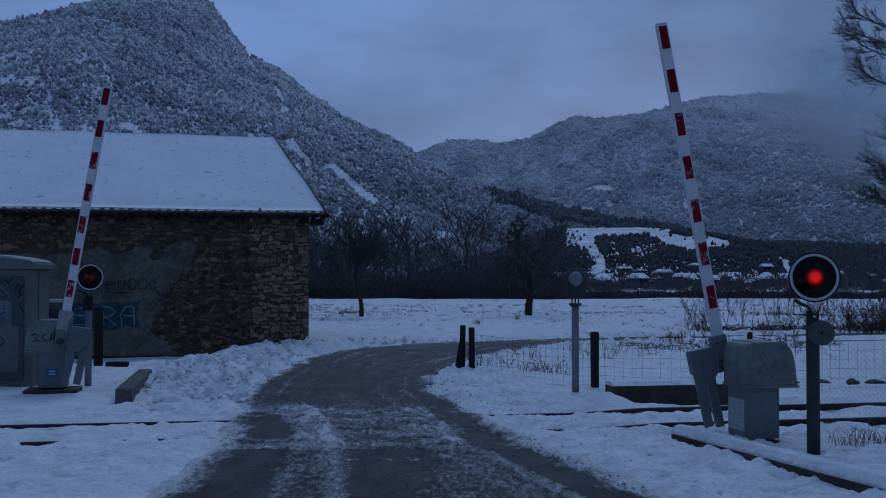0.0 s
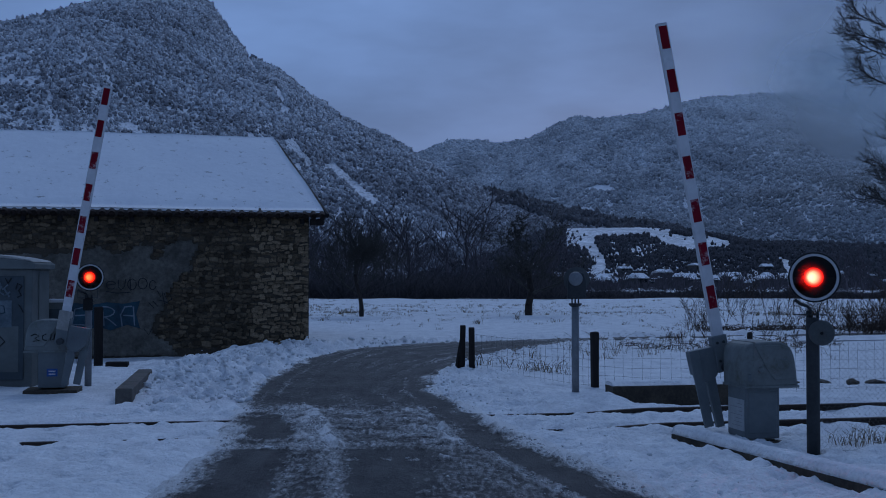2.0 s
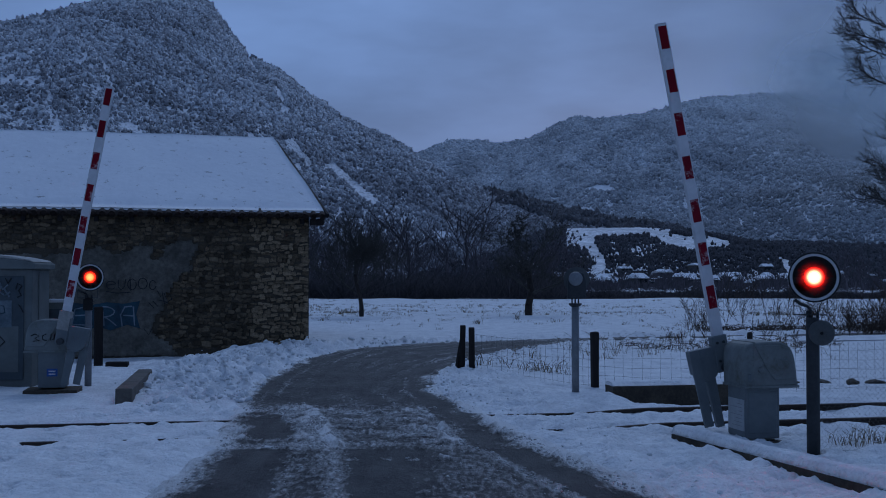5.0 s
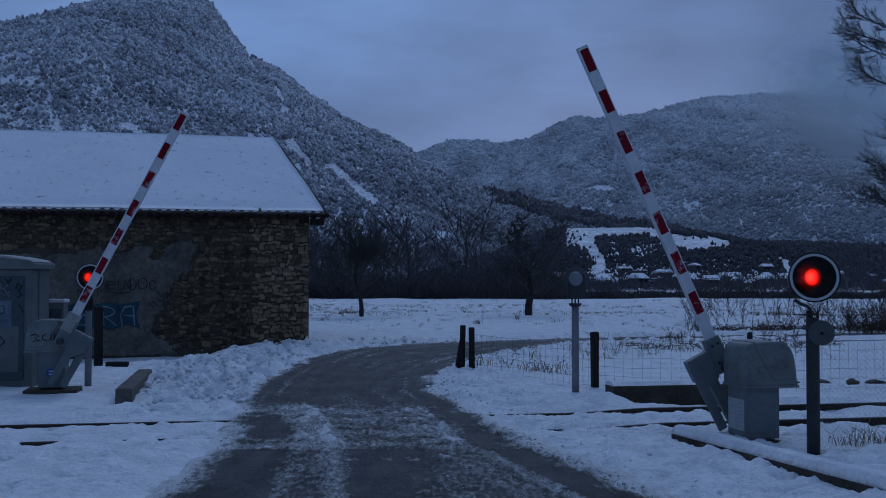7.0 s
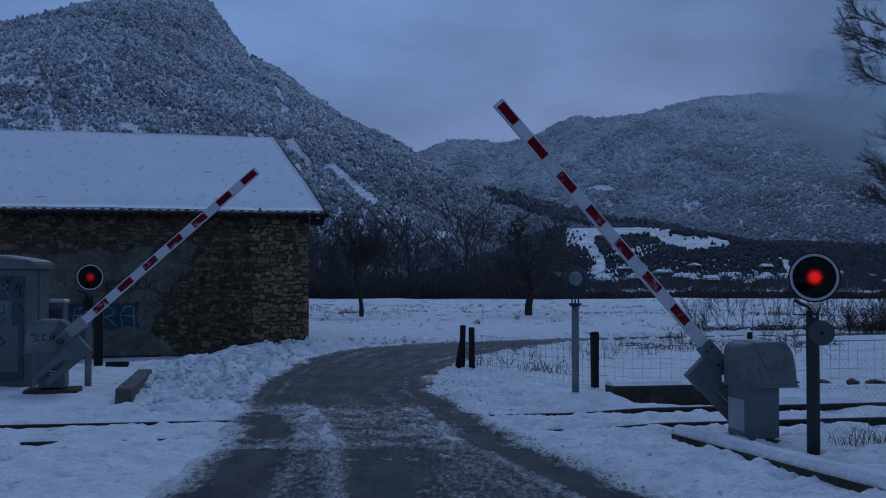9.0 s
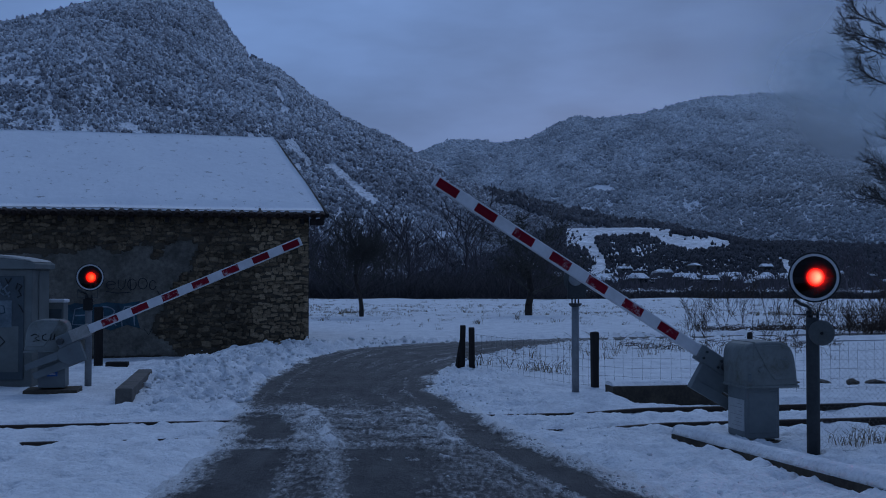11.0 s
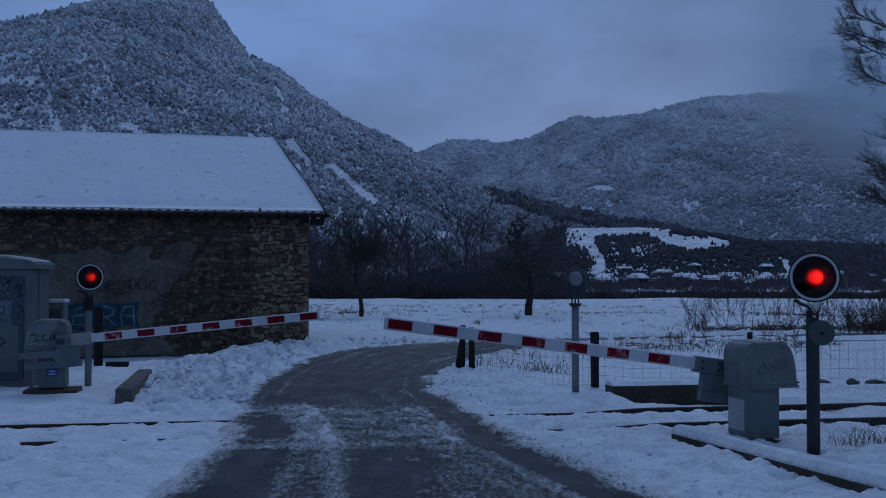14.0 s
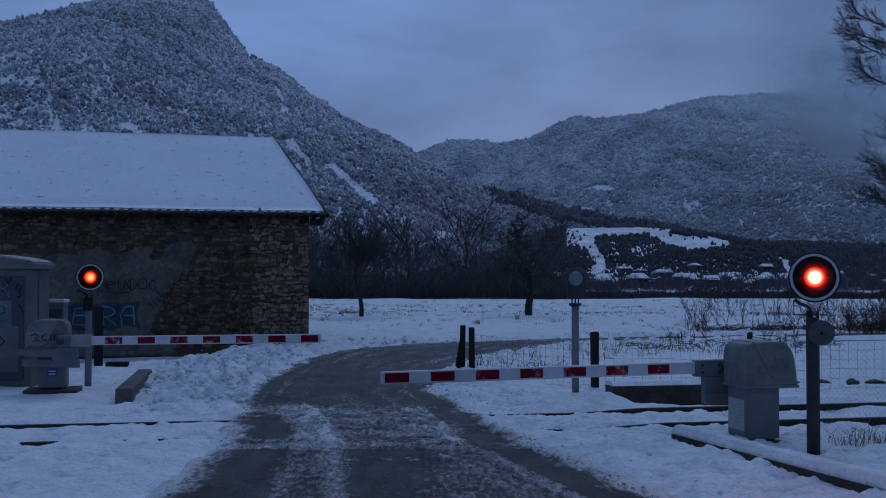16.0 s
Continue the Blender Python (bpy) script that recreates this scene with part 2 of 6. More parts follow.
SNOW = material("snow", (0.86, 0.87, 0.88), (0.66, 0.67, 0.69), rough=0.8, scale=2.3, bump=0.036, bump_scale=22, grain=0.12, spec=0.15)
ROOF_SNOW = material("roof_snow", (0.86, 0.87, 0.89), (0.82, 0.83, 0.86), rough=0.8, scale=0.8, bump=0.012, bump_scale=6, grain=0.04, spec=0.2,
                     spots=((0.35, 0.34, 0.34), 4.5, 0.60, 0.68))
ROAD = road_material()
SLUSH = material("slush", (0.60, 0.59, 0.58), (0.36, 0.35, 0.34), scale=3, rough=0.6, island=0.3, grain=0.1)
STONE = material("rubble_stone", (0.31, 0.22, 0.135), (0.14, 0.104, 0.067), scale=3, bump=0.02, bump_scale=14, rand=0.62, island=0.62, grain=0.32)
MORTAR = material("earth_mortar", (0.105, 0.082, 0.058), (0.05, 0.041, 0.031), scale=4, bump=0.03, bump_scale=14)
PLASTER = material("old_render", (0.165, 0.148, 0.122), (0.10, 0.09, 0.074), scale=1.5, bump=0.03, bump_scale=16, grain=0.38,
                   spots=((0.03, 0.028, 0.024), 1.1, 0.5, 0.75))
TILE = material("roof_tile", (0.09, 0.06, 0.05), (0.05, 0.04, 0.035), scale=6, rand=0.2, island=0.2)
DARK_WOOD = material("tarred_wood", (0.028, 0.022, 0.02), (0.014, 0.012, 0.012), scale=5, stretch=(1, 1, 0.15), bump=0.006, grain=0.35)
BARK = material("bark", (0.055, 0.046, 0.042), (0.026, 0.022, 0.02), scale=9, rough=0.95, grain=0.3)
TWIG = material("frosted_bark", (0.05, 0.042, 0.038), (0.10, 0.095, 0.095), scale=3, rough=0.95, grain=0.3)
CROWN = material("dark_twigs", (0.045, 0.041, 0.036), (0.085, 0.080, 0.072), scale=2, rough=0.95, grain=0.3)
# the next two are paler than BARK: distance haze is put into their colour
HAZY_BARK = material("hazy_far_bark", (0.115, 0.10, 0.108), (0.065, 0.058, 0.064), scale=0.2, rough=0.95, island=0.35)
HAZY_HEDGE = material("hazy_hedge_wood", (0.105, 0.092, 0.094), (0.055, 0.05, 0.052), scale=0.5, rough=0.95, island=0.4)
BUSH = material("shrub_wood", (0.095, 0.066, 0.054), (0.05, 0.038, 0.032), scale=4, rough=0.95, island=0.4)
GRASS = material("dry_grass", (0.24, 0.18, 0.11), (0.13, 0.10, 0.065), scale=2, rough=0.9, island=0.45)
GREY = material("grey_painted_steel", (0.165, 0.187, 0.19), (0.12, 0.137, 0.145), rough=0.55, scale=2.5, grain=0.08, bump=0.001, bump_scale=60,
                spots=((0.09, 0.08, 0.07), 4.5, 0.64, 0.8))
HOOD = material("grey_moulded_hood", (0.205, 0.225, 0.22), (0.145, 0.16, 0.155), rough=0.6, scale=3, grain=0.1, bump=0.003, bump_scale=25,
                spots=((0.085, 0.082, 0.058), 4, 0.5, 0.75))
POLE = material("dull_steel_pole", (0.055, 0.06, 0.065), (0.036, 0.04, 0.043), rough=0.6, metal=0.2, scale=4, grain=0.15)
BELL = material("dark_grey_bell", (0.09, 0.10, 0.10), (0.06, 0.066, 0.066), rough=0.6, scale=6, grain=0.15)
ZINC = material("galvanised_steel", (0.24, 0.255, 0.27), (0.17, 0.18, 0.19), rough=0.5, metal=0.35, scale=5, grain=0.12)
WHITE = material("white_paint", (0.66, 0.66, 0.68), (0.52, 0.52, 0.54), rough=0.5, scale=3, grain=0.06, spots=((0.25, 0.23, 0.21), 7, 0.66, 0.8))
RED = material("red_reflective_film", (0.20, 0.005, 0.015), (0.14, 0.004, 0.012), rough=0.75, spec=0.12, scale=4, grain=0.1)
WORN_RED = material("worn_red_film", (0.22, 0.007, 0.019), (0.16, 0.006, 0.016), rough=0.75, spec=0.12, scale=4, grain=0.1, spots=((0.50, 0.38, 0.40), 9, 0.53, 0.66))
BLACK = material("black_enamel", (0.008, 0.008, 0.009), (0.012, 0.012, 0.012), rough=0.35, scale=5, grain=0.1)
LENS = lens_material()
RING = material("white_ring", (0.55, 0.56, 0.58), (0.48, 0.49, 0.50), rough=0.5, scale=8, grain=0.05)
CONCRETE = material("weathered_concrete", (0.14, 0.125, 0.11), (0.08, 0.072, 0.065), scale=3, bump=0.006, bump_scale=30, grain=0.25)
CABINET = material("pale_concrete_cabinet", (0.17, 0.185, 0.18), (0.115, 0.125, 0.12), scale=1.5, grain=0.08, bump=0.002, bump_scale=40,
                   spots=((0.16, 0.16, 0.15), 2.2, 0.6, 0.8))
CABINET_DOOR = material("blue_grey_doors", (0.08, 0.10, 0.11), (0.055, 0.07, 0.08), scale=2, grain=0.1, rough=0.6)
DARK_STONE = material("mossy_wall_stone", (0.085, 0.068, 0.05), (0.04, 0.033, 0.026), scale=3, bump=0.03, bump_scale=8, grain=0.3)
RAIL = material("rail_steel", (0.05, 0.036, 0.03), (0.03, 0.024, 0.02), rough=0.6, metal=0.4, scale=4)
OLD_SNOW = material("dirty_thin_snow", (0.42, 0.41, 0.39), (0.30, 0.29, 0.27), scale=3, grain=0.15)
BARE_ROOT = material("weathered_pale_steel", (0.36, 0.35, 0.33), (0.24, 0.235, 0.22), scale=5, rough=0.6, grain=0.15)
PLATE = material("data_plate", (0.44, 0.45, 0.45), (0.34, 0.35, 0.35), rough=0.5, scale=6, grain=0.06)
INK = material("plate_ink", (0.29, 0.29, 0.30), rough=0.6)
BLUE = material("blue_sticker", (0.03, 0.10, 0.32), (0.025, 0.08, 0.26), rough=0.4)
SPRAY_BLUE = material("blue_spray_paint", (0.024, 0.075, 0.105), (0.018, 0.035, 0.05), rough=0.7, scale=3, grain=0.2)
SPRAY_PALE = material("pale_spray_paint", (0.22, 0.26, 0.28), (0.08, 0.11, 0.13), rough=0.7, scale=3)
SPRAY_DARK = material("dark_spray_paint", (0.02, 0.02, 0.023), (0.03, 0.03, 0.033), rough=0.7, scale=3)
HOUSE_WALL = material("house_wall", (0.15, 0.135, 0.12), (0.10, 0.09, 0.085), scale=0.3, rand=0.4)
GLASS_DARK = material("window_dark", (0.02, 0.022, 0.025), rough=0.15)
FOREST_HIGH = forest_material("frosted_woods", (0.062, 0.058, 0.066), (0.72, 0.73, 0.76), 5, 130, 0.68, near=0.25)
# aerial haze is put into the colour: paler dark, more frost, low contrast
FOREST_HAZY = forest_material("far_frosted_woods", (0.13, 0.135, 0.145), (0.70, 0.72, 0.75), 10, 200, 0.64, near=0.44, contrast=0.45, folds=(1.3, 0.3, 0.8))
FOREST_DARK = forest_material("dark_woods", (0.040, 0.038, 0.043), (0.5, 0.52, 0.56), 0, 40, 0.15, near=0.06)
SLOPE = forest_material("slope_ground", (0.10, 0.10, 0.105), (0.8, 0.81, 0.84), 0, 120, 1.1, near=0.4)
SLOPE_SNOW = material("open_slope_snow", (0.86, 0.87, 0.89), (0.50, 0.50, 0.52), scale=0.07, grain=0.45)
MIST = mist_material()


# ---- building helpers ----
def np_mesh(name, verts, faces, mat, smooth=False):
    """A mesh from arrays: verts (n, 3), faces (m, k)."""
    me = bpy.data.meshes.new(name)
    verts, faces = np.asarray(verts, np.float32), np.asarray(faces, np.int32)
    m, k = faces.shape
    me.vertices.add(len(verts))
    me.vertices.foreach_set("co", verts.ravel())
    me.loops.add(m * k)
    me.loops.foreach_set("vertex_index", faces.ravel())
    me.polygons.add(m)
    me.polygons.foreach_set("loop_start", np.arange(0, m * k, k, dtype=np.int32))
    me.update(calc_edges=True)
    me.polygons.foreach_set("use_smooth", np.full(m, smooth))
    me.materials.append(mat)
    return me


def set_value(me, name, values):
    a = me.attributes.new(name, "FLOAT", "POINT")
    a.data.foreach_set("value", np.asarray(values, np.float32))


def part(name, bm, mat, parent=None, label="", smooth=False, m=None):
    me = bpy.data.meshes.new(name)
    bm.to_mesh(me)
    bm.free()
    me.materials.append(mat)
    if smooth:
        me.polygons.foreach_set("use_smooth", np.full(len(me.polygons), True))
    ob = new(name, me)
    ob.parent = parent
    if m is not None:
        ob.matrix_basis = m
    return tagged(ob, label)


def thing(name, m, label, category, group="", kind=""):
    ob = new(name)
    ob.empty_display_size = 0.2
    ob.matrix_basis = m
    return tagged(ob, label, category, group, kind)


def box(x0, x1, y0, y1, z0, z1, bevel=0.0, bm=None, jitter=0.0, seg=1):
    own = bmesh.new()
    bmesh.ops.create_cube(own, size=1.0, matrix=Matrix.Translation(((x0 + x1) / 2, (y0 + y1) / 2, (z0 + z1) / 2)) @ Matrix.Diagonal((x1 - x0, y1 - y0, z1 - z0, 1)))
    if bevel:
        bmesh.ops.bevel(own, geom=own.edges[:], offset=bevel, segments=seg, profile=0.5, affect="EDGES")
    if jitter:
        for v in own.verts:
            v.co += Vector((random.uniform(-1, 1), random.uniform(-1, 1), random.uniform(-1, 1))) * jitter
    if bm is None:
        return own
    me = bpy.data.meshes.new("t")
    own.to_mesh(me)
    own.free()
    bm.from_mesh(me)
    bpy.data.meshes.remove(me)
    return bm


def prism(outline, y0, y1, bevel=0.0, seg=1):
    """An outline of (x, z) with depth from y0 to y1."""
    bm = bmesh.new()
    f = bm.faces.new([bm.verts.new((x, y0, z)) for x, z in outline])
    r = bmesh.ops.extrude_face_region(bm, geom=[f])
    for v in r["geom"]:
        if isinstance(v, bmesh.types.BMVert):
            v.co.y = y1
    bmesh.ops.recalc_face_normals(bm, faces=bm.faces[:])
    if bevel:
        bmesh.ops.bevel(bm, geom=bm.edges[:], offset=bevel, segments=seg, profile=0.5, affect="EDGES")
    return bm


def lathe(profile, n=32, turn=None):
    """(radius, z) round the z axis; turn is applied after."""
    bm = bmesh.new()
    rings = []
    for r, z in profile:
        rings.append([bm.verts.new((r * math.cos(a), r * math.sin(a), z)) for a in (2 * math.pi * i / n for i in range(n))] if r > 1e-6 else [bm.verts.new((0, 0, z))])
    for a, b in zip(rings, rings[1:]):
        for i in range(n):
            j = (i + 1) % n
            q = [a[i % len(a)], a[j % len(a)], b[j % len(b)], b[i % len(b)]]
            q = list(dict.fromkeys(q))
            if len(q) > 2:
                bm.faces.new(q)
    bmesh.ops.recalc_face_normals(bm, faces=bm.faces[:])
    if turn is not None:
        bm.transform(turn)
    return bm


def tube(points, radius, n=8):
    """A bent bar through points."""
    bm = bmesh.new()
    pts = [Vector(p) for p in points]
    rings = []
    for i, p in enumerate(pts):
        d = (pts[min(i + 1, len(pts) - 1)] - pts[max(i - 1, 0)]).normalized()
        u = d.orthogonal().normalized() if i == 0 else (u - d * u.dot(d)).normalized()
        w = d.cross(u)
        rings.append([bm.verts.new(p + (u * math.cos(a) + w * math.sin(a)) * radius) for a in (2 * math.pi * k / n for k in range(n))])
    for a, b in zip(rings, rings[1:]):
        for k in range(n):
            bm.faces.new((a[k], a[(k + 1) % n], b[(k + 1) % n], b[k]))
    bm.faces.new(rings[0][::-1])
    bm.faces.new(rings[-1])
    return bm


def bars(segments, sides=3):
    """Arrays of tapered bars: rows of (p0, p1, r0, r1)."""
    p0 = np.array([s[0] for s in segments], float)
    p1 = np.array([s[1] for s in segments], float)
    r0 = np.array([s[2] for s in segments], float)
    r1 = np.array([s[3] for s in segments], float)
    d = p1 - p0
    d /= np.linalg.norm(d, axis=1, keepdims=True) + 1e-9
    ref = np.where(np.abs(d[:, 2:3]) > 0.9, [[1.0, 0, 0]], [[0, 0, 1.0]])
    u = np.cross(d, ref)
    u /= np.linalg.norm(u, axis=1, keepdims=True) + 1e-9
    w = np.cross(d, u)
    n = len(p0)
    V = np.zeros((n, 2 * sides, 3))
    for k in range(sides):
        a = 2 * math.pi * k / sides
        o = u * math.cos(a) + w * math.sin(a)
        V[:, k] = p0 + o * r0[:, None]
        V[:, sides + k] = p1 + o * r1[:, None]
    f = np.array([[k, (k + 1) % sides, sides + (k + 1) % sides, sides + k] for k in range(sides)])
    F = (np.arange(n)[:, None, None] * 2 * sides + f[None]).reshape(-1, 4)
    return V.reshape(-1, 3), F


_table = np.random.RandomState(5).rand(256, 256)


def vnoise(x, y, seed=0):
    x, y = np.asarray(x, float) + seed * 17.31, np.asarray(y, float) + seed * 9.77
    xi, yi = np.floor(x).astype(int), np.floor(y).astype(int)
    fx, fy = x - xi, y - yi
    fx, fy = fx * fx * (3 - 2 * fx), fy * fy * (3 - 2 * fy)
    a, b = _table[xi % 256, yi % 256], _table[(xi + 1) % 256, yi % 256]
    c, d = _table[xi % 256, (yi + 1) % 256], _table[(xi + 1) % 256, (yi + 1) % 256]
    return (a * (1 - fx) + b * fx) * (1 - fy) + (c * (1 - fx) + d * fx) * fy


def fbm(x, y, octaves=4, seed=0):
    total, amp, f = 0, 0.5, 1.0
    for o in range(octaves):
        total = total + amp * vnoise(np.asarray(x) * f, np.asarray(y) * f, seed + o)
        amp, f = amp * 0.5, f * 2.03
    return total


def smooth(e0, e1, x):
    t = np.clip((x - e0) / (e1 - e0), 0, 1)
    return t * t * (3 - 2 * t)


def grid_faces(nx, ny):
    i = np.arange(nx * ny).reshape(ny, nx)
    return np.stack([i[:-1, :-1], i[:-1, 1:], i[1:, 1:], i[1:, :-1]], -1).reshape(-1, 4)


# ---- the road's plan ----
ROAD_LEFT = [(-2.4, -60), (-2.35, 0), (-2.33, 9.1), (-2.37, 10.8), (-2.6, 14), (-3.0, 17), (-3.16, 19.9), (-3.05, 24.2), (-2.45, 28.0), (-0.5, 30.6), (3.8, 32.9), (12, 35.5), (60, 47)]
ROAD_RIGHT = [(2.2, -60), (2.05, 5), (1.88, 9.1), (1.26, 11.5), (0.45, 14.9), (-0.16, 17.6), (-0.18, 20.0), (0.25, 23.0), (0.9, 25.4), (3.5, 30.5), (12, 33.2), (60, 44)]


def road_distance(x, y):
    """Metres from the road's edge: positive on the snow, negative on the road. Also which edge is nearer (True: left)."""
    poly = np.array(ROAD_LEFT + ROAD_RIGHT[::-1], float)
    inside = np.zeros(x.shape, bool)
    best = np.full(x.shape, 1e9)
    left = np.zeros(x.shape, bool)
    n = len(poly)
    for i in range(n):
        a, b = poly[i], poly[(i + 1) % n]
        cross = ((a[1] > y) != (b[1] > y)) & (x < (b[0] - a[0]) * (y - a[1]) / (b[1] - a[1] + 1e-12) + a[0])
        inside ^= cross
        d = b - a
        t = np.clip(((x - a[0]) * d[0] + (y - a[1]) * d[1]) / (d @ d), 0, 1)
        r = np.hypot(x - a[0] - t * d[0], y - a[1] - t * d[1])
        closer = r < best
        best = np.where(closer, r, best)
        left = np.where(closer, i < len(ROAD_LEFT), left)
    return np.where(inside, -best, best), left


TRACK = (14.62, 0.188)  # the far rail: y = 14.62 + 0.188 x


def snow_height(x, y):
    d, left = road_distance(x, y)
    d = d + (fbm(x * 1.3, y * 1.3, 4, 3) - 0.47) * 0.5 + (fbm(x * 6.5, y * 4.5, 3, 4) - 0.44) * (0.16 + 0.26 * smooth(13, 16, y))
    h = 0.062 * smooth(-0.18, 0.40, d) - 0.050
    out = smooth(-0.05, 0.3, d)
    h = h + out * (fbm(x * 0.6, y * 0.6, 4, 11) - 0.47) * 0.10
    # ploughed lumps along the edges
    edge = smooth(-0.05, 0.12, d) * (1 - smooth(0.9, 2.2, d))
    lumps = np.maximum(0, fbm(x * 5.0, y * 5.0, 3, 7) - 0.46)
    calm = 0.22 + 0.78 * smooth(13.2, 16.0, y)
    h = h + edge * lumps * np.where(left, 0.50, 0.32) * calm
    crumbs = np.maximum(0, fbm(x * 9.0, y * 7.0, 2, 8) - 0.40)
    h = h + out * crumbs * (0.06 + 0.15 * (1 - smooth(0.6, 2.2, d)) * calm) * (1 - smooth(30, 40, y))
    reach = np.clip(y - 16.5, 0, 8)
    bank = np.where(left, 1, 0) * smooth(15.5, 19, y) * (1 - smooth(27.5, 31, y)) * np.exp(-(np.maximum(0, np.abs(d - 0.9 - 0.10 * reach) - 0.15 * reach) / 0.6) ** 2)
    h = h + bank * (0.02 + 0.003 * reach + 0.50 * np.maximum(0, fbm(x * 2.6, y * 2.6, 4, 23) - 0.38))
    verge = np.where(left, 0, 1) * smooth(16, 18, y) * np.exp(-((d - 0.8) / 0.7) ** 2)
    h = h + verge * 0.07
    # drift against the low wall
    h = h + (0.09 + 0.10 * fbm(x * 2.6, y * 2.6, 3, 35)) * np.exp(-(np.maximum(0, np.abs(x - 2.2) - 0.1) / 0.32) ** 2 - ((y - 15.85) / 0.3) ** 2) + 0.035 * np.exp(-((x - 3.9) / 0.5) ** 2 - ((y - 15.95) / 0.2) ** 2)
    # the ground falls a little before that wall
    h = h - 0.075 * smooth(2.55, 2.9, x) * (1 - smooth(5.0, 5.6, x)) * smooth(15.55, 15.8, y) * (1 - smooth(16.55, 16.7, y))
    # hollow before the loose kerb
    h = h - 0.10 * np.exp(-((x + 4.62) / 0.30) ** 2 - ((y - 16.0) / 0.30) ** 2)
    # the ground dips towards the barn's foot
    h = h - 0.24 * smooth(23.0, 25.0, y) * (1 - smooth(31, 33, y)) * smooth(-4.5, -5.8, x)
    # trodden dimples
    h = h + out * (fbm(x * 5.5, y * 4.0, 4, 33) - 0.47) * 0.19 * np.where(left, 0.35, 1.0) * (1 - smooth(14, 17, y))
    # footprints and small pits
    pits = np.maximum(0, fbm(x * 3.1, y * 3.1, 3, 31) - 0.60)
    h = h - out * pits * 0.5 * (1 - smooth(40, 60, y))
    # the snow lies lower along the rails
    for off, deep in ((0.0, 0.075), (-1.53, 0.068)):
        r = y - (TRACK[0] + off + TRACK[1] * x)
        cut = np.exp(-((r + 0.10) / 0.17) ** 2) * smooth(0.15, 0.6, d)
        h = h - deep * cut * np.where(x > 0, 1.0, 0.47 + 0.7 * (fbm(x * 1.1, y * 0 + off, 2, 37) - 0.47) + (0.95 * smooth(-4.45, -4.65, x) if off == 0.0 else 0.95 * smooth(-4.26, -4.34, x) * smooth(-4.64, -4.54, x) - 0.6 * smooth(-4.58, -4.68, x)))
    # the field's furrows
    h = h + smooth(38, 48, y) * (1 - smooth(115, 140, y)) * (fbm(x * 0.12, y * 0.9, 4, 41) - 0.47) * 0.42
    return h


def steps(*spans):
    """Coordinates from spans of (start, end, first step, last step)."""
    out = []
    for a, b, s0, s1 in spans:
        t = a
        while t < b - 1e-6:
            out.append(t)
            t += s0 + (s1 - s0) * (t - a) / (b - a)
    out.append(spans[-1][1])
    return np.array(out)


def make_ground():
    xs = steps((-4500, -60, 900, 60), (-60, -14, 6, 0.5), (-14, -5.5, 0.35, 0.06), (-5.5, 5, 0.042, 0.042), (5, 14, 0.08, 0.4), (14, 60, 0.5, 6), (60, 4500, 60, 900))
    ys = steps((-4500, -20, 900, 20), (-20, 7, 3, 0.2), (7, 19, 0.045, 0.05), (19, 36, 0.06, 0.12), (36, 130, 0.18, 2.0), (130, 4600, 10, 700))
    X, Y = np.meshgrid(xs, ys)
    near = (np.abs(X) < 60) & (Y > -30) & (Y < 140)
    Z = np.zeros_like(X)
    Z[near] = snow_height(X[near], Y[near])
    me = np_mesh("ground", np.stack([X, Y, Z], -1).reshape(-1, 3), grid_faces(len(xs), len(ys)), SNOW, True)
    return tagged(new("ground", me), "flat valley floor under trodden and ploughed snow", "snowy ground", kind="structure")


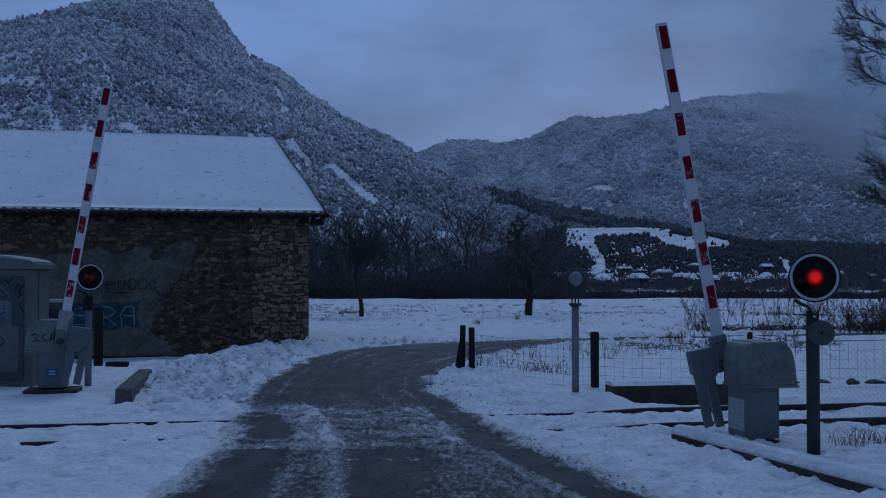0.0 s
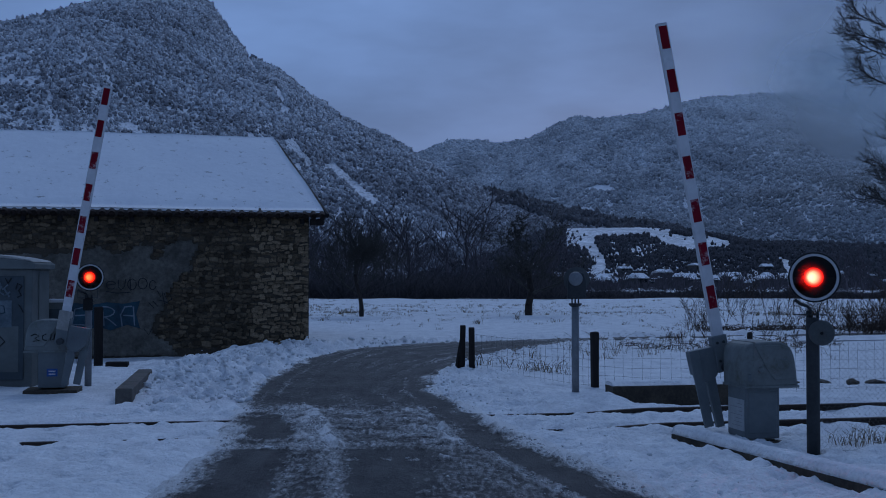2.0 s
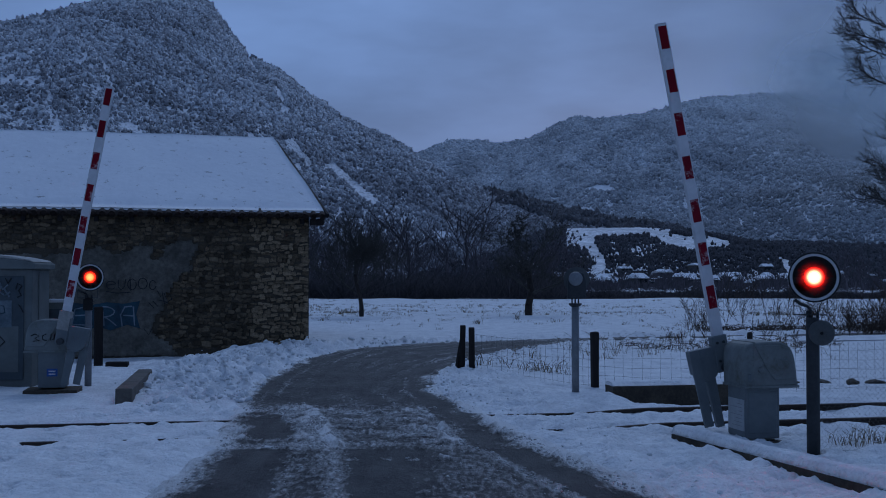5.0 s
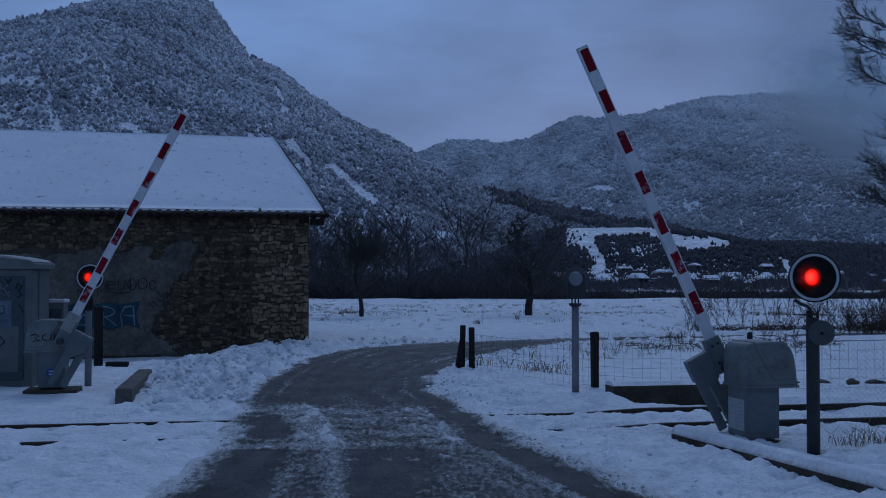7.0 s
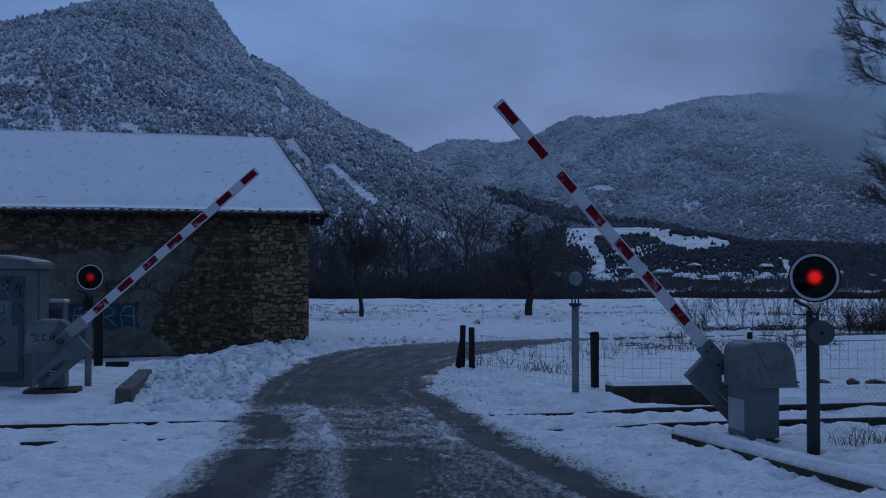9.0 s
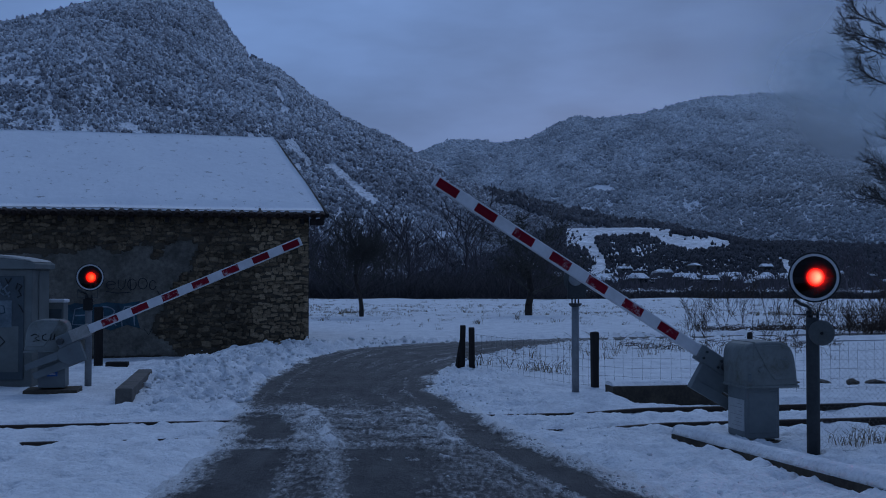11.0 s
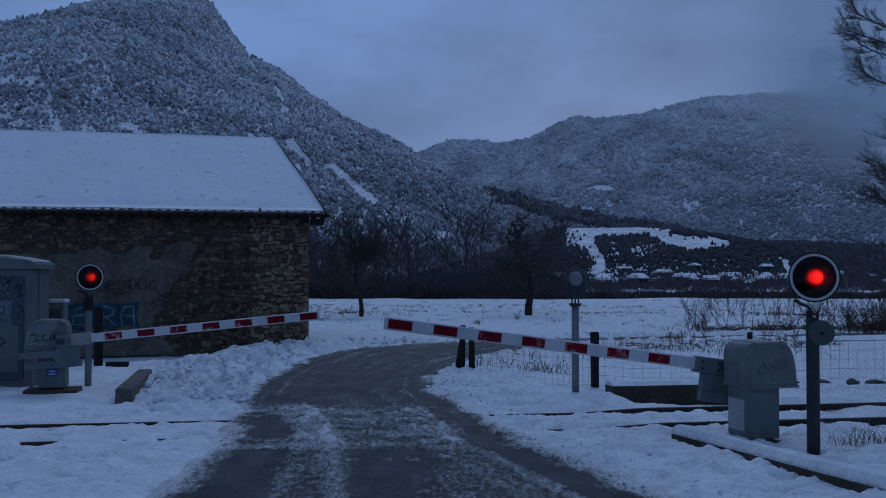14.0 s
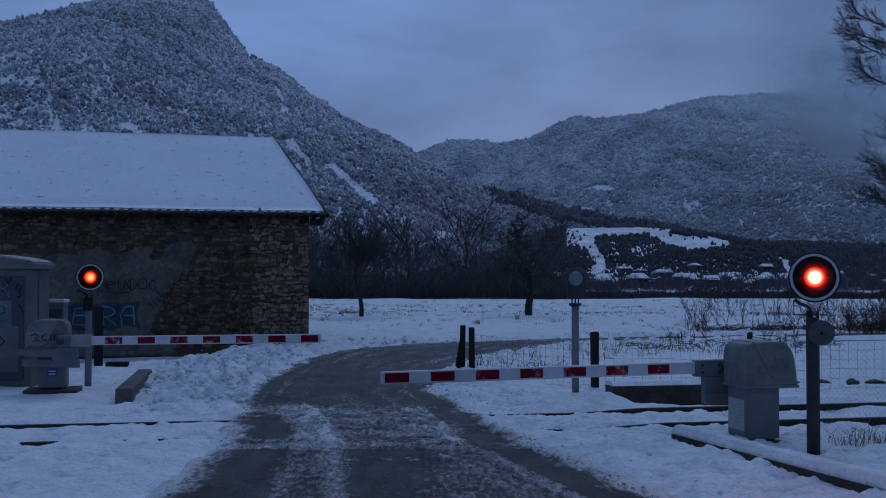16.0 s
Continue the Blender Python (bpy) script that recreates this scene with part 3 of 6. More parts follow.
def slush_amount(x, y):
    d, left = road_distance(x, y)
    n = fbm(x * 2.2, y * 1.2, 4, 51)
    wig = 0.22 * (fbm(x * 3, y * 1.6, 3, 64) - 0.47)
    s = 0.08 + 0.22 * (n - 0.47)
    # churned slush between the crossing's edges
    cross = smooth(11.66, 11.78, y + 0.12 * (n - 0.47)) * (1 - smooth(14.9, 16.3, y + 0.8 * (n - 0.47)))
    s = s + cross * (0.27 + 0.95 * (fbm(x * 3.6, y * 4.4, 3, 57) - 0.47))
    # the tongue between two wheel tracks, piled up on its outer side
    c = np.interp(y, [8, 9.2, 11.4, 13, 15.3, 16.5], [-1.1, -1.14, -1.28, -1.5, -2.03, -2.3])
    half = np.interp(y, [8, 9.2, 11.4, 13, 15.3, 16.5], [0.34, 0.32, 0.29, 0.22, 0.24, 0.2])
    near = 1 - smooth(15.0, 16.2, y)
    tongue = (1 - smooth(half - 0.10, half + 0.05, np.abs(x - c) + wig)) * near
    s = s + tongue * (0.12 + 0.16 * smooth(11.8, 12.8, y))
    s = s + 0.30 * np.exp(-((x - c - half * 0.72 + 0.6 * wig) / 0.11) ** 2) * near + 0.14 * np.exp(-((x - c + half * 0.85 + wig) / 0.07) ** 2) * (1 - smooth(11.6, 12, y))
    # wheels have cleared these
    clear = smooth(12.4, 12.65, y + wig) * (1 - smooth(14.2, 15.1, y)) * smooth(-2.85, -2.6, x) * (1 - smooth(-0.15, 0.05, x - c + half))
    s = s - 0.42 * clear
    before = 1 - smooth(11.6, 11.75, y)
    s = s - 0.17 * before * smooth(0.04, 0.14, x - c - half + wig) * (1 - smooth(-0.6, 0.15, x + wig))
    s = s - 0.20 * before * (1 - smooth(-0.12, 0.0, x - c + half + wig)) * smooth(-2.4, -2.05, x)
    s = s + 0.13 * before * smooth(-0.4, 0.3, x + wig) * (0.6 + 0.8 * (fbm(x * 6, y * 0.7, 3, 65) - 0.1))
    # the outer ridge and the rut beside it
    wx = np.interp(y, [8.5, 9.53, 11.14, 12.09, 14.57, 17], [1.30, 0.99, 0.62, 0.245, -0.19, -0.45])
    s = s + 0.28 * np.exp(-((x - wx + 0.06 + 0.7 * wig) / 0.09) ** 2) * (1 - smooth(14.5, 16.3, y))
    rut = smooth(0.0, 0.08, x - wx + 0.5 * wig) * (1 - smooth(0.42, 0.6, x - wx + wig)) * (1 - smooth(16, 18, y))
    s = s - rut * (0.26 + 0.07 * np.sin((x - wx) * 31))
    s = s + 0.5 * np.exp(-((y - 11.05) / 0.05) ** 2) * ((x > -0.95) & (x < 0.15) & (np.sin(x * 21 + 3 * n) > 0.1))
    s = s + (0.34 + 0.80 * smooth(15, 18, y)) * (fbm(d * 7, (y + 0.8 * x) * 0.22, 3, 59) - 0.47)
    streak = np.sin((d * 3.1 + 0.5 * fbm(x * 0.7, y * 0.7, 2, 61)) * 3.4)
    s = s + smooth(16, 18, y) * (0.0 + 0.09 * streak * smooth(0.36, 0.5, n))
    s = s + 0.75 * smooth(-0.22 - 0.25 * (1 - smooth(12.5, 15, y)), 0.05, d + 0.5 * (fbm(x * 1.6, y * 1.6, 3, 63) - 0.47))
    return s


def make_road():
    xs = steps((-3.9, 5.0, 0.045, 0.045), (5, 60, 0.2, 4))
    ys = steps((-60, 6.5, 6, 0.2), (6.5, 18, 0.045, 0.05), (18, 37, 0.055, 0.11), (37, 48, 0.5, 1.0))
    X, Y = np.meshgrid(xs, ys)
    d, _ = road_distance(X, Y)
    S = slush_amount(X, Y)
    lump = np.maximum(0, fbm(X * 8, Y * 4, 3, 71) - 0.42)
    Z = lump * np.clip(S - 0.02, 0, 0.6) * 0.42 * (1 - 0.5 * smooth(-0.25, 0.05, d)) - 0.05 * smooth(0.0, 0.25, d)
    F = grid_faces(len(xs), len(ys))
    keep = (d.ravel()[F] < 0.35).any(1)
    F = F[keep]
    used = np.unique(F)
    index = np.zeros(X.size, int)
    index[used] = np.arange(len(used))
    me = np_mesh("road", np.stack([X, Y, Z], -1).reshape(-1, 3)[used], index[F], ROAD, True)
    set_value(me, "slush", S.ravel()[used])
    return tagged(new("road", me), "wet dark asphalt lane with slush and tyre tracks", "road", kind="structure")


make_ground()
make_road()


def make_rails():
    """Two rails: flush where the road crosses them, a little proud of the snow beside it."""
    yaw = math.atan(TRACK[1])
    prof = np.array([(-0.065, -0.14), (0.065, -0.14), (0.065, -0.125), (0.012, -0.11), (0.012, -0.03), (0.036, -0.02), (0.036, 0.012), (0.028, 0.018), (-0.028, 0.018), (-0.036, 0.012), (-0.036, -0.02), (-0.012, -0.03), (-0.012, -0.11), (-0.065, -0.125)])
    st = np.concatenate([[-90, -30], np.linspace(-8, 12, 81), [30, 90]])
    lift = np.interp(st, [-8, -3.2, -2.0, 1.9, 2.7, 12], [-0.012, -0.020, -0.028, -0.026, 0.016, 0.022])
    for off in (0.0, -1.53):
        V = np.stack([np.repeat(st, len(prof)), np.tile(prof[:, 0], len(st)), np.tile(prof[:, 1], len(st)) + np.repeat(lift, len(prof))], -1)
        n, k = len(st), len(prof)
        i = np.arange(n * k).reshape(n, k)
        F = np.stack([i[:-1], np.roll(i, -1, 1)[:-1], np.roll(i, -1, 1)[1:], i[1:]], -1).reshape(-1, 4)
        ob = new("rail", np_mesh("rail", V, F, RAIL))
        ob.matrix_basis = pose(0, TRACK[0] + off, 0, 0, 0, math.degrees(yaw))
        tagged(ob, "dark steel railway rail half buried in snow", "rail", "rails of the track")


make_rails()


# ---- far land: mountains lofted from their foot to their ridge ----
def along(rows, u):
    r = np.array(rows, float)
    t = np.linspace(0, 1, len(r))
    return np.stack([np.interp(u, t, r[:, k]) for k in range(r.shape[1])], -1)


def slope_point(foot, ridge, u, s, bulge, rough, seed):
    """Places on a slope: u along it, s from its foot (0) over its ridge (1) to its back (1.3)."""
    a, b = along(foot, u), along(ridge, u)
    t = np.clip(s, 0, 1)
    p = a + (b - a) * t[:, None]
    p[:, 2] = a[:, 2] + (b[:, 2] - a[:, 2]) * t ** bulge
    over = np.maximum(0, s - 1)
    p[:, 1] += over * 400
    p[:, 2] -= over * (b[:, 2] - a[:, 2]) * 1.6
    n = fbm(p[:, 0] / rough * 3.2, p[:, 1] / rough * 1.1, 5, seed) - 0.47
    p[:, 2] += n * rough * 0.30 * smooth(0.02, 0.35, s) * (1 - 0.75 * smooth(0.75, 1.0, s))
    return p


ICO = bmesh.new()
bmesh.ops.create_icosphere(ICO, subdivisions=1, radius=1)
ICO_V = np.array([v.co[:] for v in ICO.verts])
ICO_F = np.array([[v.index for v in f.verts] for f in ICO.faces])
ICO.free()
EIGHT_V = np.array([(1, 0, 0), (0, 1, 0), (-1, 0, 0), (0, -1, 0), (0, 0, 1), (0, 0, -1)], float)
EIGHT_F = np.array([(0, 1, 4), (1, 2, 4), (2, 3, 4), (3, 0, 4), (1, 0, 5), (2, 1, 5), (3, 2, 5), (0, 3, 5)])


def clumps(points, size, tall, rng, small=False):
    """Small uneven crowns, one at each point."""
    base_v, base_f = (EIGHT_V, EIGHT_F) if small else (ICO_V, ICO_F)
    n = len(points)
    sz = size * rng.uniform(0.5, 1.15, n) * (1 + 0.5 * rng.rand(n) ** 4)
    q = rng.normal(0, 1, (n, 4))
    w, x, y, z = (q / np.linalg.norm(q, axis=1, keepdims=True)).T
    R = np.stack([1 - 2 * (y * y + z * z), 2 * (x * y - z * w), 2 * (x * z + y * w), 2 * (x * y + z * w), 1 - 2 * (x * x + z * z), 2 * (y * z - x * w),
                  2 * (x * z - y * w), 2 * (y * z + x * w), 1 - 2 * (x * x + y * y)], -1).reshape(n, 3, 3)
    V = base_v[None] * (1 + rng.uniform(-0.38, 0.38, (n, len(base_v), 1)))
    V = np.einsum("nij,nkj->nki", R, V) * np.array([1, 1, tall])
    V = V * sz[:, None, None] + points[:, None, :] + np.array([0, 0, 0.55])[None, None] * sz[:, None, None] * tall
    F = (np.arange(n)[:, None, None] * len(base_v) + base_f[None]).reshape(-1, 3)
    return V.reshape(-1, 3), F


def mountain(name, label, foot, ridge, bulge, rough, seed, trees, size, tall, forest, ground_mat, bare=None, nu=220, ns=110, s_max=1.25, small=False, reach=1000):
    us, ss = np.linspace(0, 1, nu), np.linspace(0, s_max, ns)
    U, S = np.meshgrid(us, ss)
    P = slope_point(foot, ridge, U.ravel(), S.ravel(), bulge, rough, seed)
    me = np_mesh(name, P, grid_faces(nu, ns), ground_mat, True)
    ob = tagged(new(name, me), label, "mountain", kind="structure")
    rng = np.random.RandomState(seed)
    u, s = rng.rand(trees), rng.rand(trees) * 1.03
    if bare is not None:
        k = ~bare(u, s, rng)
        u, s = u[k], s[k]
    Q = slope_point(foot, ridge, u, s, bulge, rough, seed)
    # thinner woods on the far flanks
    Q = Q[(np.abs(Q[:, 0] / Q[:, 1]) < 0.44) | (rng.rand(len(Q)) < 0.2)]
    V, F = clumps(Q, size * np.clip(Q[:, 1] / reach, 0.46, 1.2), tall, rng, small)
    w = new(name.replace("mountain", "woods").replace("foothill", "hill_woods"), np_mesh(name + "_woods", V, F, forest, True))
    tagged(w, "bare winter woods dusted with snow on the slope", "woods", kind="stuff")
    return ob


def at(side, rise, d):
    return (side * d, d, 1.8 + (rise - 0.0038) * d)


# bearings are slopes: sideways and upwards per metre of distance
PEAK = [at(-0.60, 0.08, 1250), at(-0.52, 0.13, 1250), at(-0.397, 0.208, 1250), at(-0.345, 0.233, 1250), at(-0.31, 0.250, 1250), at(-0.262, 0.262, 1240), at(-0.225, 0.259, 1220), at(-0.208, 0.247, 1200), at(-0.195, 0.228, 1180),
        at(-0.178, 0.203, 1150), at(-0.143, 0.185, 1120), at(-0.118, 0.164, 1100), at(-0.093, 0.147, 1080), at(-0.053, 0.129, 1050), at(-0.027, 0.1125, 1030),
        at(0.008, 0.088, 980), at(0.045, 0.078, 940), at(0.08, 0.068, 900), at(0.11, 0.061, 870), at(0.145, 0.053, 850), at(0.19, 0.048, 830), at(0.24, 0.036, 810), at(0.30, 0.012, 800)]
PEAK_FOOT = [(-420, 300, -2), (-300, 280, -2), (-150, 270, -2), (-60, 300, -2), (40, 480, -2), (110, 640, -2), (220, 700, -2)]


def peak_bare(u, s, rng):
    q = slope_point(PEAK_FOOT, PEAK, u, s, 0.92, 60, 3)
    bx, bz = q[:, 0] / q[:, 1], (q[:, 2] - 1.8) / q[:, 1]
    gully = (np.abs(bx - (-0.098 + (0.0977 - bz) * 1.15)) < 0.0062) & (bz < 0.101) & (bz > 0.064)
    gully |= (np.abs(bx - (-0.139 + (0.122 - bz) * 0.9)) < 0.0045) & (bz < 0.124) & (bz > 0.098)
    gully |= (np.abs(bx - (-0.150 + (0.17 - bz) * 0.35)) < 0.003) & (bz < 0.172) & (bz > 0.145)
    scar = (np.hypot((bx + 0.163) / 0.012, (bz - 0.128) / 0.014) < 1) & (rng.rand(len(u)) < 0.5)
    gully |= (np.abs(bx - (-0.189 + (0.225 - bz) * 0.5)) < 0.0022) & (bz < 0.212) & (bz > 0.185)
    return gully | scar | (fbm(q[:, 0] / 14, q[:, 2] / 10, 3, 9) < 0.185)


mountain("mountain_near", "steep pointed mountain with frosted woods", PEAK_FOOT, PEAK, 0.92, 60, 3, 108000, 2.3, 1.15, FOREST_HIGH, SLOPE, peak_bare, small=True)

def make_plantation():
    """A dark plantation along the low spur of the near mountain."""
    rng = np.random.RandomState(83)
    n = 7000
    Q = slope_point(PEAK_FOOT, PEAK, rng.uniform(0.715, 0.93, n), rng.uniform(0.70, 1.0, n), 0.92, 60, 3)
    V, F = clumps(Q, 2.2, 1.7, rng, True)
    tagged(new("plantation", np_mesh("plantation", V, F, FOREST_DARK, True)), "dark plantation on the low mountain spur", "woods", kind="stuff")


make_plantation()

RANGE = [at(-0.10, 0.095, 2500), at(-0.06, 0.103, 2500), at(-0.027, 0.113, 2480), at(0.003, 0.1245, 2450), at(0.023, 0.1255, 2430), at(0.053, 0.122, 2400), at(0.074, 0.1255, 2380), at(0.089, 0.132, 2350), at(0.102, 0.1397, 2300),
         at(0.119, 0.1457, 2280), at(0.14, 0.1447, 2280), at(0.17, 0.148, 2260), at(0.195, 0.152, 2250), at(0.211, 0.158, 2250), at(0.236, 0.1635, 2240), at(0.276, 0.166, 2230), at(0.312, 0.1675, 2220), at(0.352, 0.162, 2200), at(0.397, 0.155, 2200), at(0.50, 0.14, 2200), at(0.62, 0.11, 2200)]
RANGE_FOOT = [(-150, 1500, -2), (0, 1250, -2), (150, 1000, -2), (350, 800, -2), (520, 720, -2)]


def range_bare(u, s, rng):
    q = slope_point(RANGE_FOOT, RANGE, u, s, 1.0, 110, 8)
    bx, bz = q[:, 0] / q[:, 1], (q[:, 2] - 1.8) / q[:, 1]
    scar = (np.abs(bx - (0.0905 - (0.122 - bz) * 0.6)) < 0.0030) & (bz > 0.085) & (bz < 0.127) & (rng.rand(len(u)) < 0.75)
    glade = (np.hypot((bx - 0.214) / 0.028, (bz - 0.066) / 0.008) < 1) & (rng.rand(len(u)) < 0.5)
    glade2 = (np.hypot((bx - 0.145) / 0.012, (bz - 0.068) / 0.005) < 1) & (rng.rand(len(u)) < 0.4)
    return scar | glade | glade2 | (fbm(q[:, 0] / 40, q[:, 2] / 25, 3, 19) < 0.19)


mountain("mountain_far", "long wooded range under snow and low cloud", RANGE_FOOT, RANGE, 1.0, 110, 8, 105000, 3.7, 0.95, FOREST_HAZY, SLOPE, range_bare, small=True, reach=1700)

HILL = [at(-0.02, 0.020, 640), at(0.06, 0.034, 620), at(0.105, 0.0475, 600), at(0.14, 0.0487, 600), at(0.185, 0.0487, 600), at(0.205, 0.0475, 600), at(0.225, 0.0435, 600), at(0.25, 0.039, 600), at(0.27, 0.034, 600), at(0.32, 0.034, 600), at(0.42, 0.030, 600), at(0.55, 0.02, 600)]
HILL_FOOT = [(-10, 330, -1), (60, 330, -1), (160, 330, -1), (300, 330, -1)]


def hill_open(bx, bz, wob):
    top = (bx > 0.110) & (bx < 0.205) & (bz > np.interp(bx, [0.110, 0.125, 0.135, 0.142, 0.185, 0.205], [0.028, 0.026, 0.031, 0.0365, 0.0365, 0.033]) + wob)
    run = (np.abs(bx - np.interp(bz, [0.002, 0.012, 0.024, 0.036], [0.138, 0.141, 0.134, 0.127])) < 0.0066 + wob) & (bz < 0.040) & (bz > 0.0)
    patch = (bx > 0.185) & (bx < 0.258) & (np.abs(bz - np.interp(bx, [0.19, 0.22, 0.258], [0.036, 0.0305, 0.029])) < np.interp(bx, [0.185, 0.2, 0.22, 0.245, 0.258], [0.002, 0.005, 0.0065, 0.006, 0.002]) + wob)
    side = (np.abs(bx - (0.302 + (0.018 - bz) * 0.7)) < 0.0035 + wob) & (bz < 0.018) & (bz > 0.002)
    top = top | patch
    return top | run | side


def hill_bare(u, s, rng):
    q = slope_point(HILL_FOOT, HILL, u, s, 1.0, 10, 15)
    bx, bz = q[:, 0] / q[:, 1], (q[:, 2] - 1.8) / q[:, 1]
    thin = (fbm(q[:, 0] / 5, q[:, 2] / 3, 3, 28) < 0.33) & (rng.rand(len(u)) < 0.4)
    glade = ((np.hypot((bx - 0.155) / 0.008, (bz - 0.022) / 0.006) < 1) | (np.hypot((bx - 0.179) / 0.010, (bz - 0.024) / 0.007) < 1)) & (rng.rand(len(u)) < 0.6)
    yards = (bz < 0.006) & (bx > 0.10) & (bx < 0.34) & (rng.rand(len(u)) < 0.35)
    return thin | glade | yards | (hill_open(bx, bz, (fbm(q[:, 0] / 6, q[:, 2] / 3, 4, 27) - 0.47) * 0.005) & (rng.rand(len(u)) < 0.992))


mountain("foothill", "low wooded foothill with open snowy pastures", HILL_FOOT, HILL, 1.0, 10, 15, 40000, 0.72, 1.5, FOREST_DARK, SLOPE_SNOW, hill_bare, 120, 60, 1.1, True, 480)


def make_mist():
    """A thin bank of low cloud round the range's shoulder: a few curved veils one behind another."""
    for k, (cx, cy, cz, rx, rz) in enumerate([(610, 1500, 285, 340, 150), (680, 1600, 250, 320, 190), (620, 1430, 310, 280, 130), (760, 1480, 290, 330, 170), (640, 1400, 252, 250, 130), (520, 1440, 268, 160, 90), (800, 1420, 235, 330, 165), (700, 1380, 240, 290, 130)]):
        nx, nz = 41, 31
        U, W = np.meshgrid(np.linspace(-1, 1, nx), np.linspace(-1, 1, nz))
        r = np.hypot(U, W)
        X = (cx + U * rx) * 0.68
        Z = (cz + W * rz) * 0.68
        Y = cy * 0.68 + 60 * fbm(U * 2, W * 2, 3, 80 + k) + 60 * r * r
        T = np.clip(1 - r, 0, 1) ** 1.7 * (0.5 + 0.9 * fbm(U * 2.3, W * 2.3, 3, 90 + k))
        me = np_mesh("mist_bank", np.stack([X, Y, Z], -1).reshape(-1, 3), grid_faces(nx, nz), MIST, True)
        set_value(me, "thick", (T * 0.8).ravel())
        ob = tagged(new("mist_bank", me), "thin grey low cloud hanging on the mountain", "mist", kind="structure")


make_mist()


def make_clods():
    """Loose clods of ploughed snow along the road, more on the bank by the barn."""
    rng = np.random.RandomState(19)
    n = 42000
    x, y = rng.uniform(-8, 6.5, n), rng.uniform(8, 31, n)
    d, left = road_distance(x, y)
    chance = np.where(left, 0.8 * np.exp(-((d - 0.9) / 0.9) ** 2) * smooth(14.5, 16.5, y), 0.40 * np.exp(-((d - 0.4) / 0.7) ** 2)) * (0.30 + 0.70 * smooth(13, 17, y))
    patch = fbm(x * 1.5, y * 1.5, 3, 45) > 0.44
    by_kerb = (np.abs(x + 4.8) < 0.55) & (y > 15.3) & (y < 17.2)
    keep = (d > -0.12) & ~by_kerb & (rng.rand(n) < chance) & (patch | (rng.rand(n) < 0.3))
    x, y = x[keep], y[keep]
    z = np.maximum(snow_height(x, y), 0)
    size = (0.010 + 0.026 * rng.rand(len(x)) ** 2.5) * (0.6 + 0.5 * smooth(12, 17, y)) * np.where(left[keep], 1.6, 1.0)
    V, F = clumps(np.stack([x, y, z], -1), 1.0, 0.8, rng)
    m = len(ICO_V)
    c = np.repeat(np.stack([x, y, z], -1), m, 0)
    V = c + (V - c) * np.repeat(size, m)[:, None]
    ob = new("snow_clods", np_mesh("snow_clods", V, F, SNOW, True))
    tagged(ob, "loose clods of ploughed snow beside the road", "snow clods", kind="stuff")


make_clods()


def make_slush_lumps():
    """Grey lumps of slush thrown up between the wheel tracks."""
    rng = np.random.RandomState(29)
    n = 90000
    x, y = rng.uniform(-2.9, 2.0, n), rng.uniform(8.4, 18, n)
    d, left = road_distance(x, y)
    keep = (d < -0.05) & (rng.rand(n) < np.clip(-d / 0.4, 0.15, 1)) & (slush_amount(x, y) + rng.normal(0, 0.12, n) > 0.44) & (rng.rand(n) < 0.7)
    x, y = x[keep], y[keep]
    size = 0.006 + 0.016 * rng.rand(len(x)) ** 2
    c = np.stack([x, y, np.full_like(x, 0.012)], -1)
    V, F = clumps(c, 1.0, 0.5, rng, True)
    m = len(EIGHT_V)
    c = np.repeat(c, m, 0)
    V = c + (V - c) * np.repeat(size, m)[:, None]
    ob = new("slush_lumps", np_mesh("slush_lumps", V, F, SLUSH, True))
    tagged(ob, "grey lumps of slush on the lane", "slush", kind="stuff")


make_slush_lumps()


# ---- bare trees ----
def tree_segments(seed, height, radius, levels, spread=0.75, droop=0.0, kids=4, trunk=0.35, gnarl=0.25, up=0.25, lean=(0, 0)):
    rng = random.Random(seed)
    out = []

    def grow(p, d, length, r, level):
        n = 3 if level else 4
        for i in range(n):
            q = p + d * (length / n)
            r2 = r * (0.82 if level else 0.9)
            out.append((tuple(p), tuple(q), r, r2, level))
            d = (d + Vector((rng.uniform(-1, 1), rng.uniform(-1, 1), rng.uniform(-0.6, 1) * 0.8)) * gnarl + Vector((0, 0, up * 0.25 - droop * level * 0.1))).normalized()
            if level < levels and (level or i >= 1):
                for _ in range(kids - 1 if i < n - 1 else kids):
                    if rng.random() < (0.62 if level else 0.95):
                        side = Vector((rng.uniform(-1, 1), rng.uniform(-1, 1), rng.uniform(-0.25, 0.7))).normalized()
                        nd = (d * (1 - spread * 0.6) + side * spread).normalized()
                        grow(q, nd, length * rng.uniform(0.5, 0.78), r2 * rng.uniform(0.42, 0.62), level + 1)
            p, r = q, r2

    grow(Vector((0, 0, -0.1)), Vector((lean[0], lean[1], 1)).normalized(), height * trunk * 1.25, radius, 0)
    return out


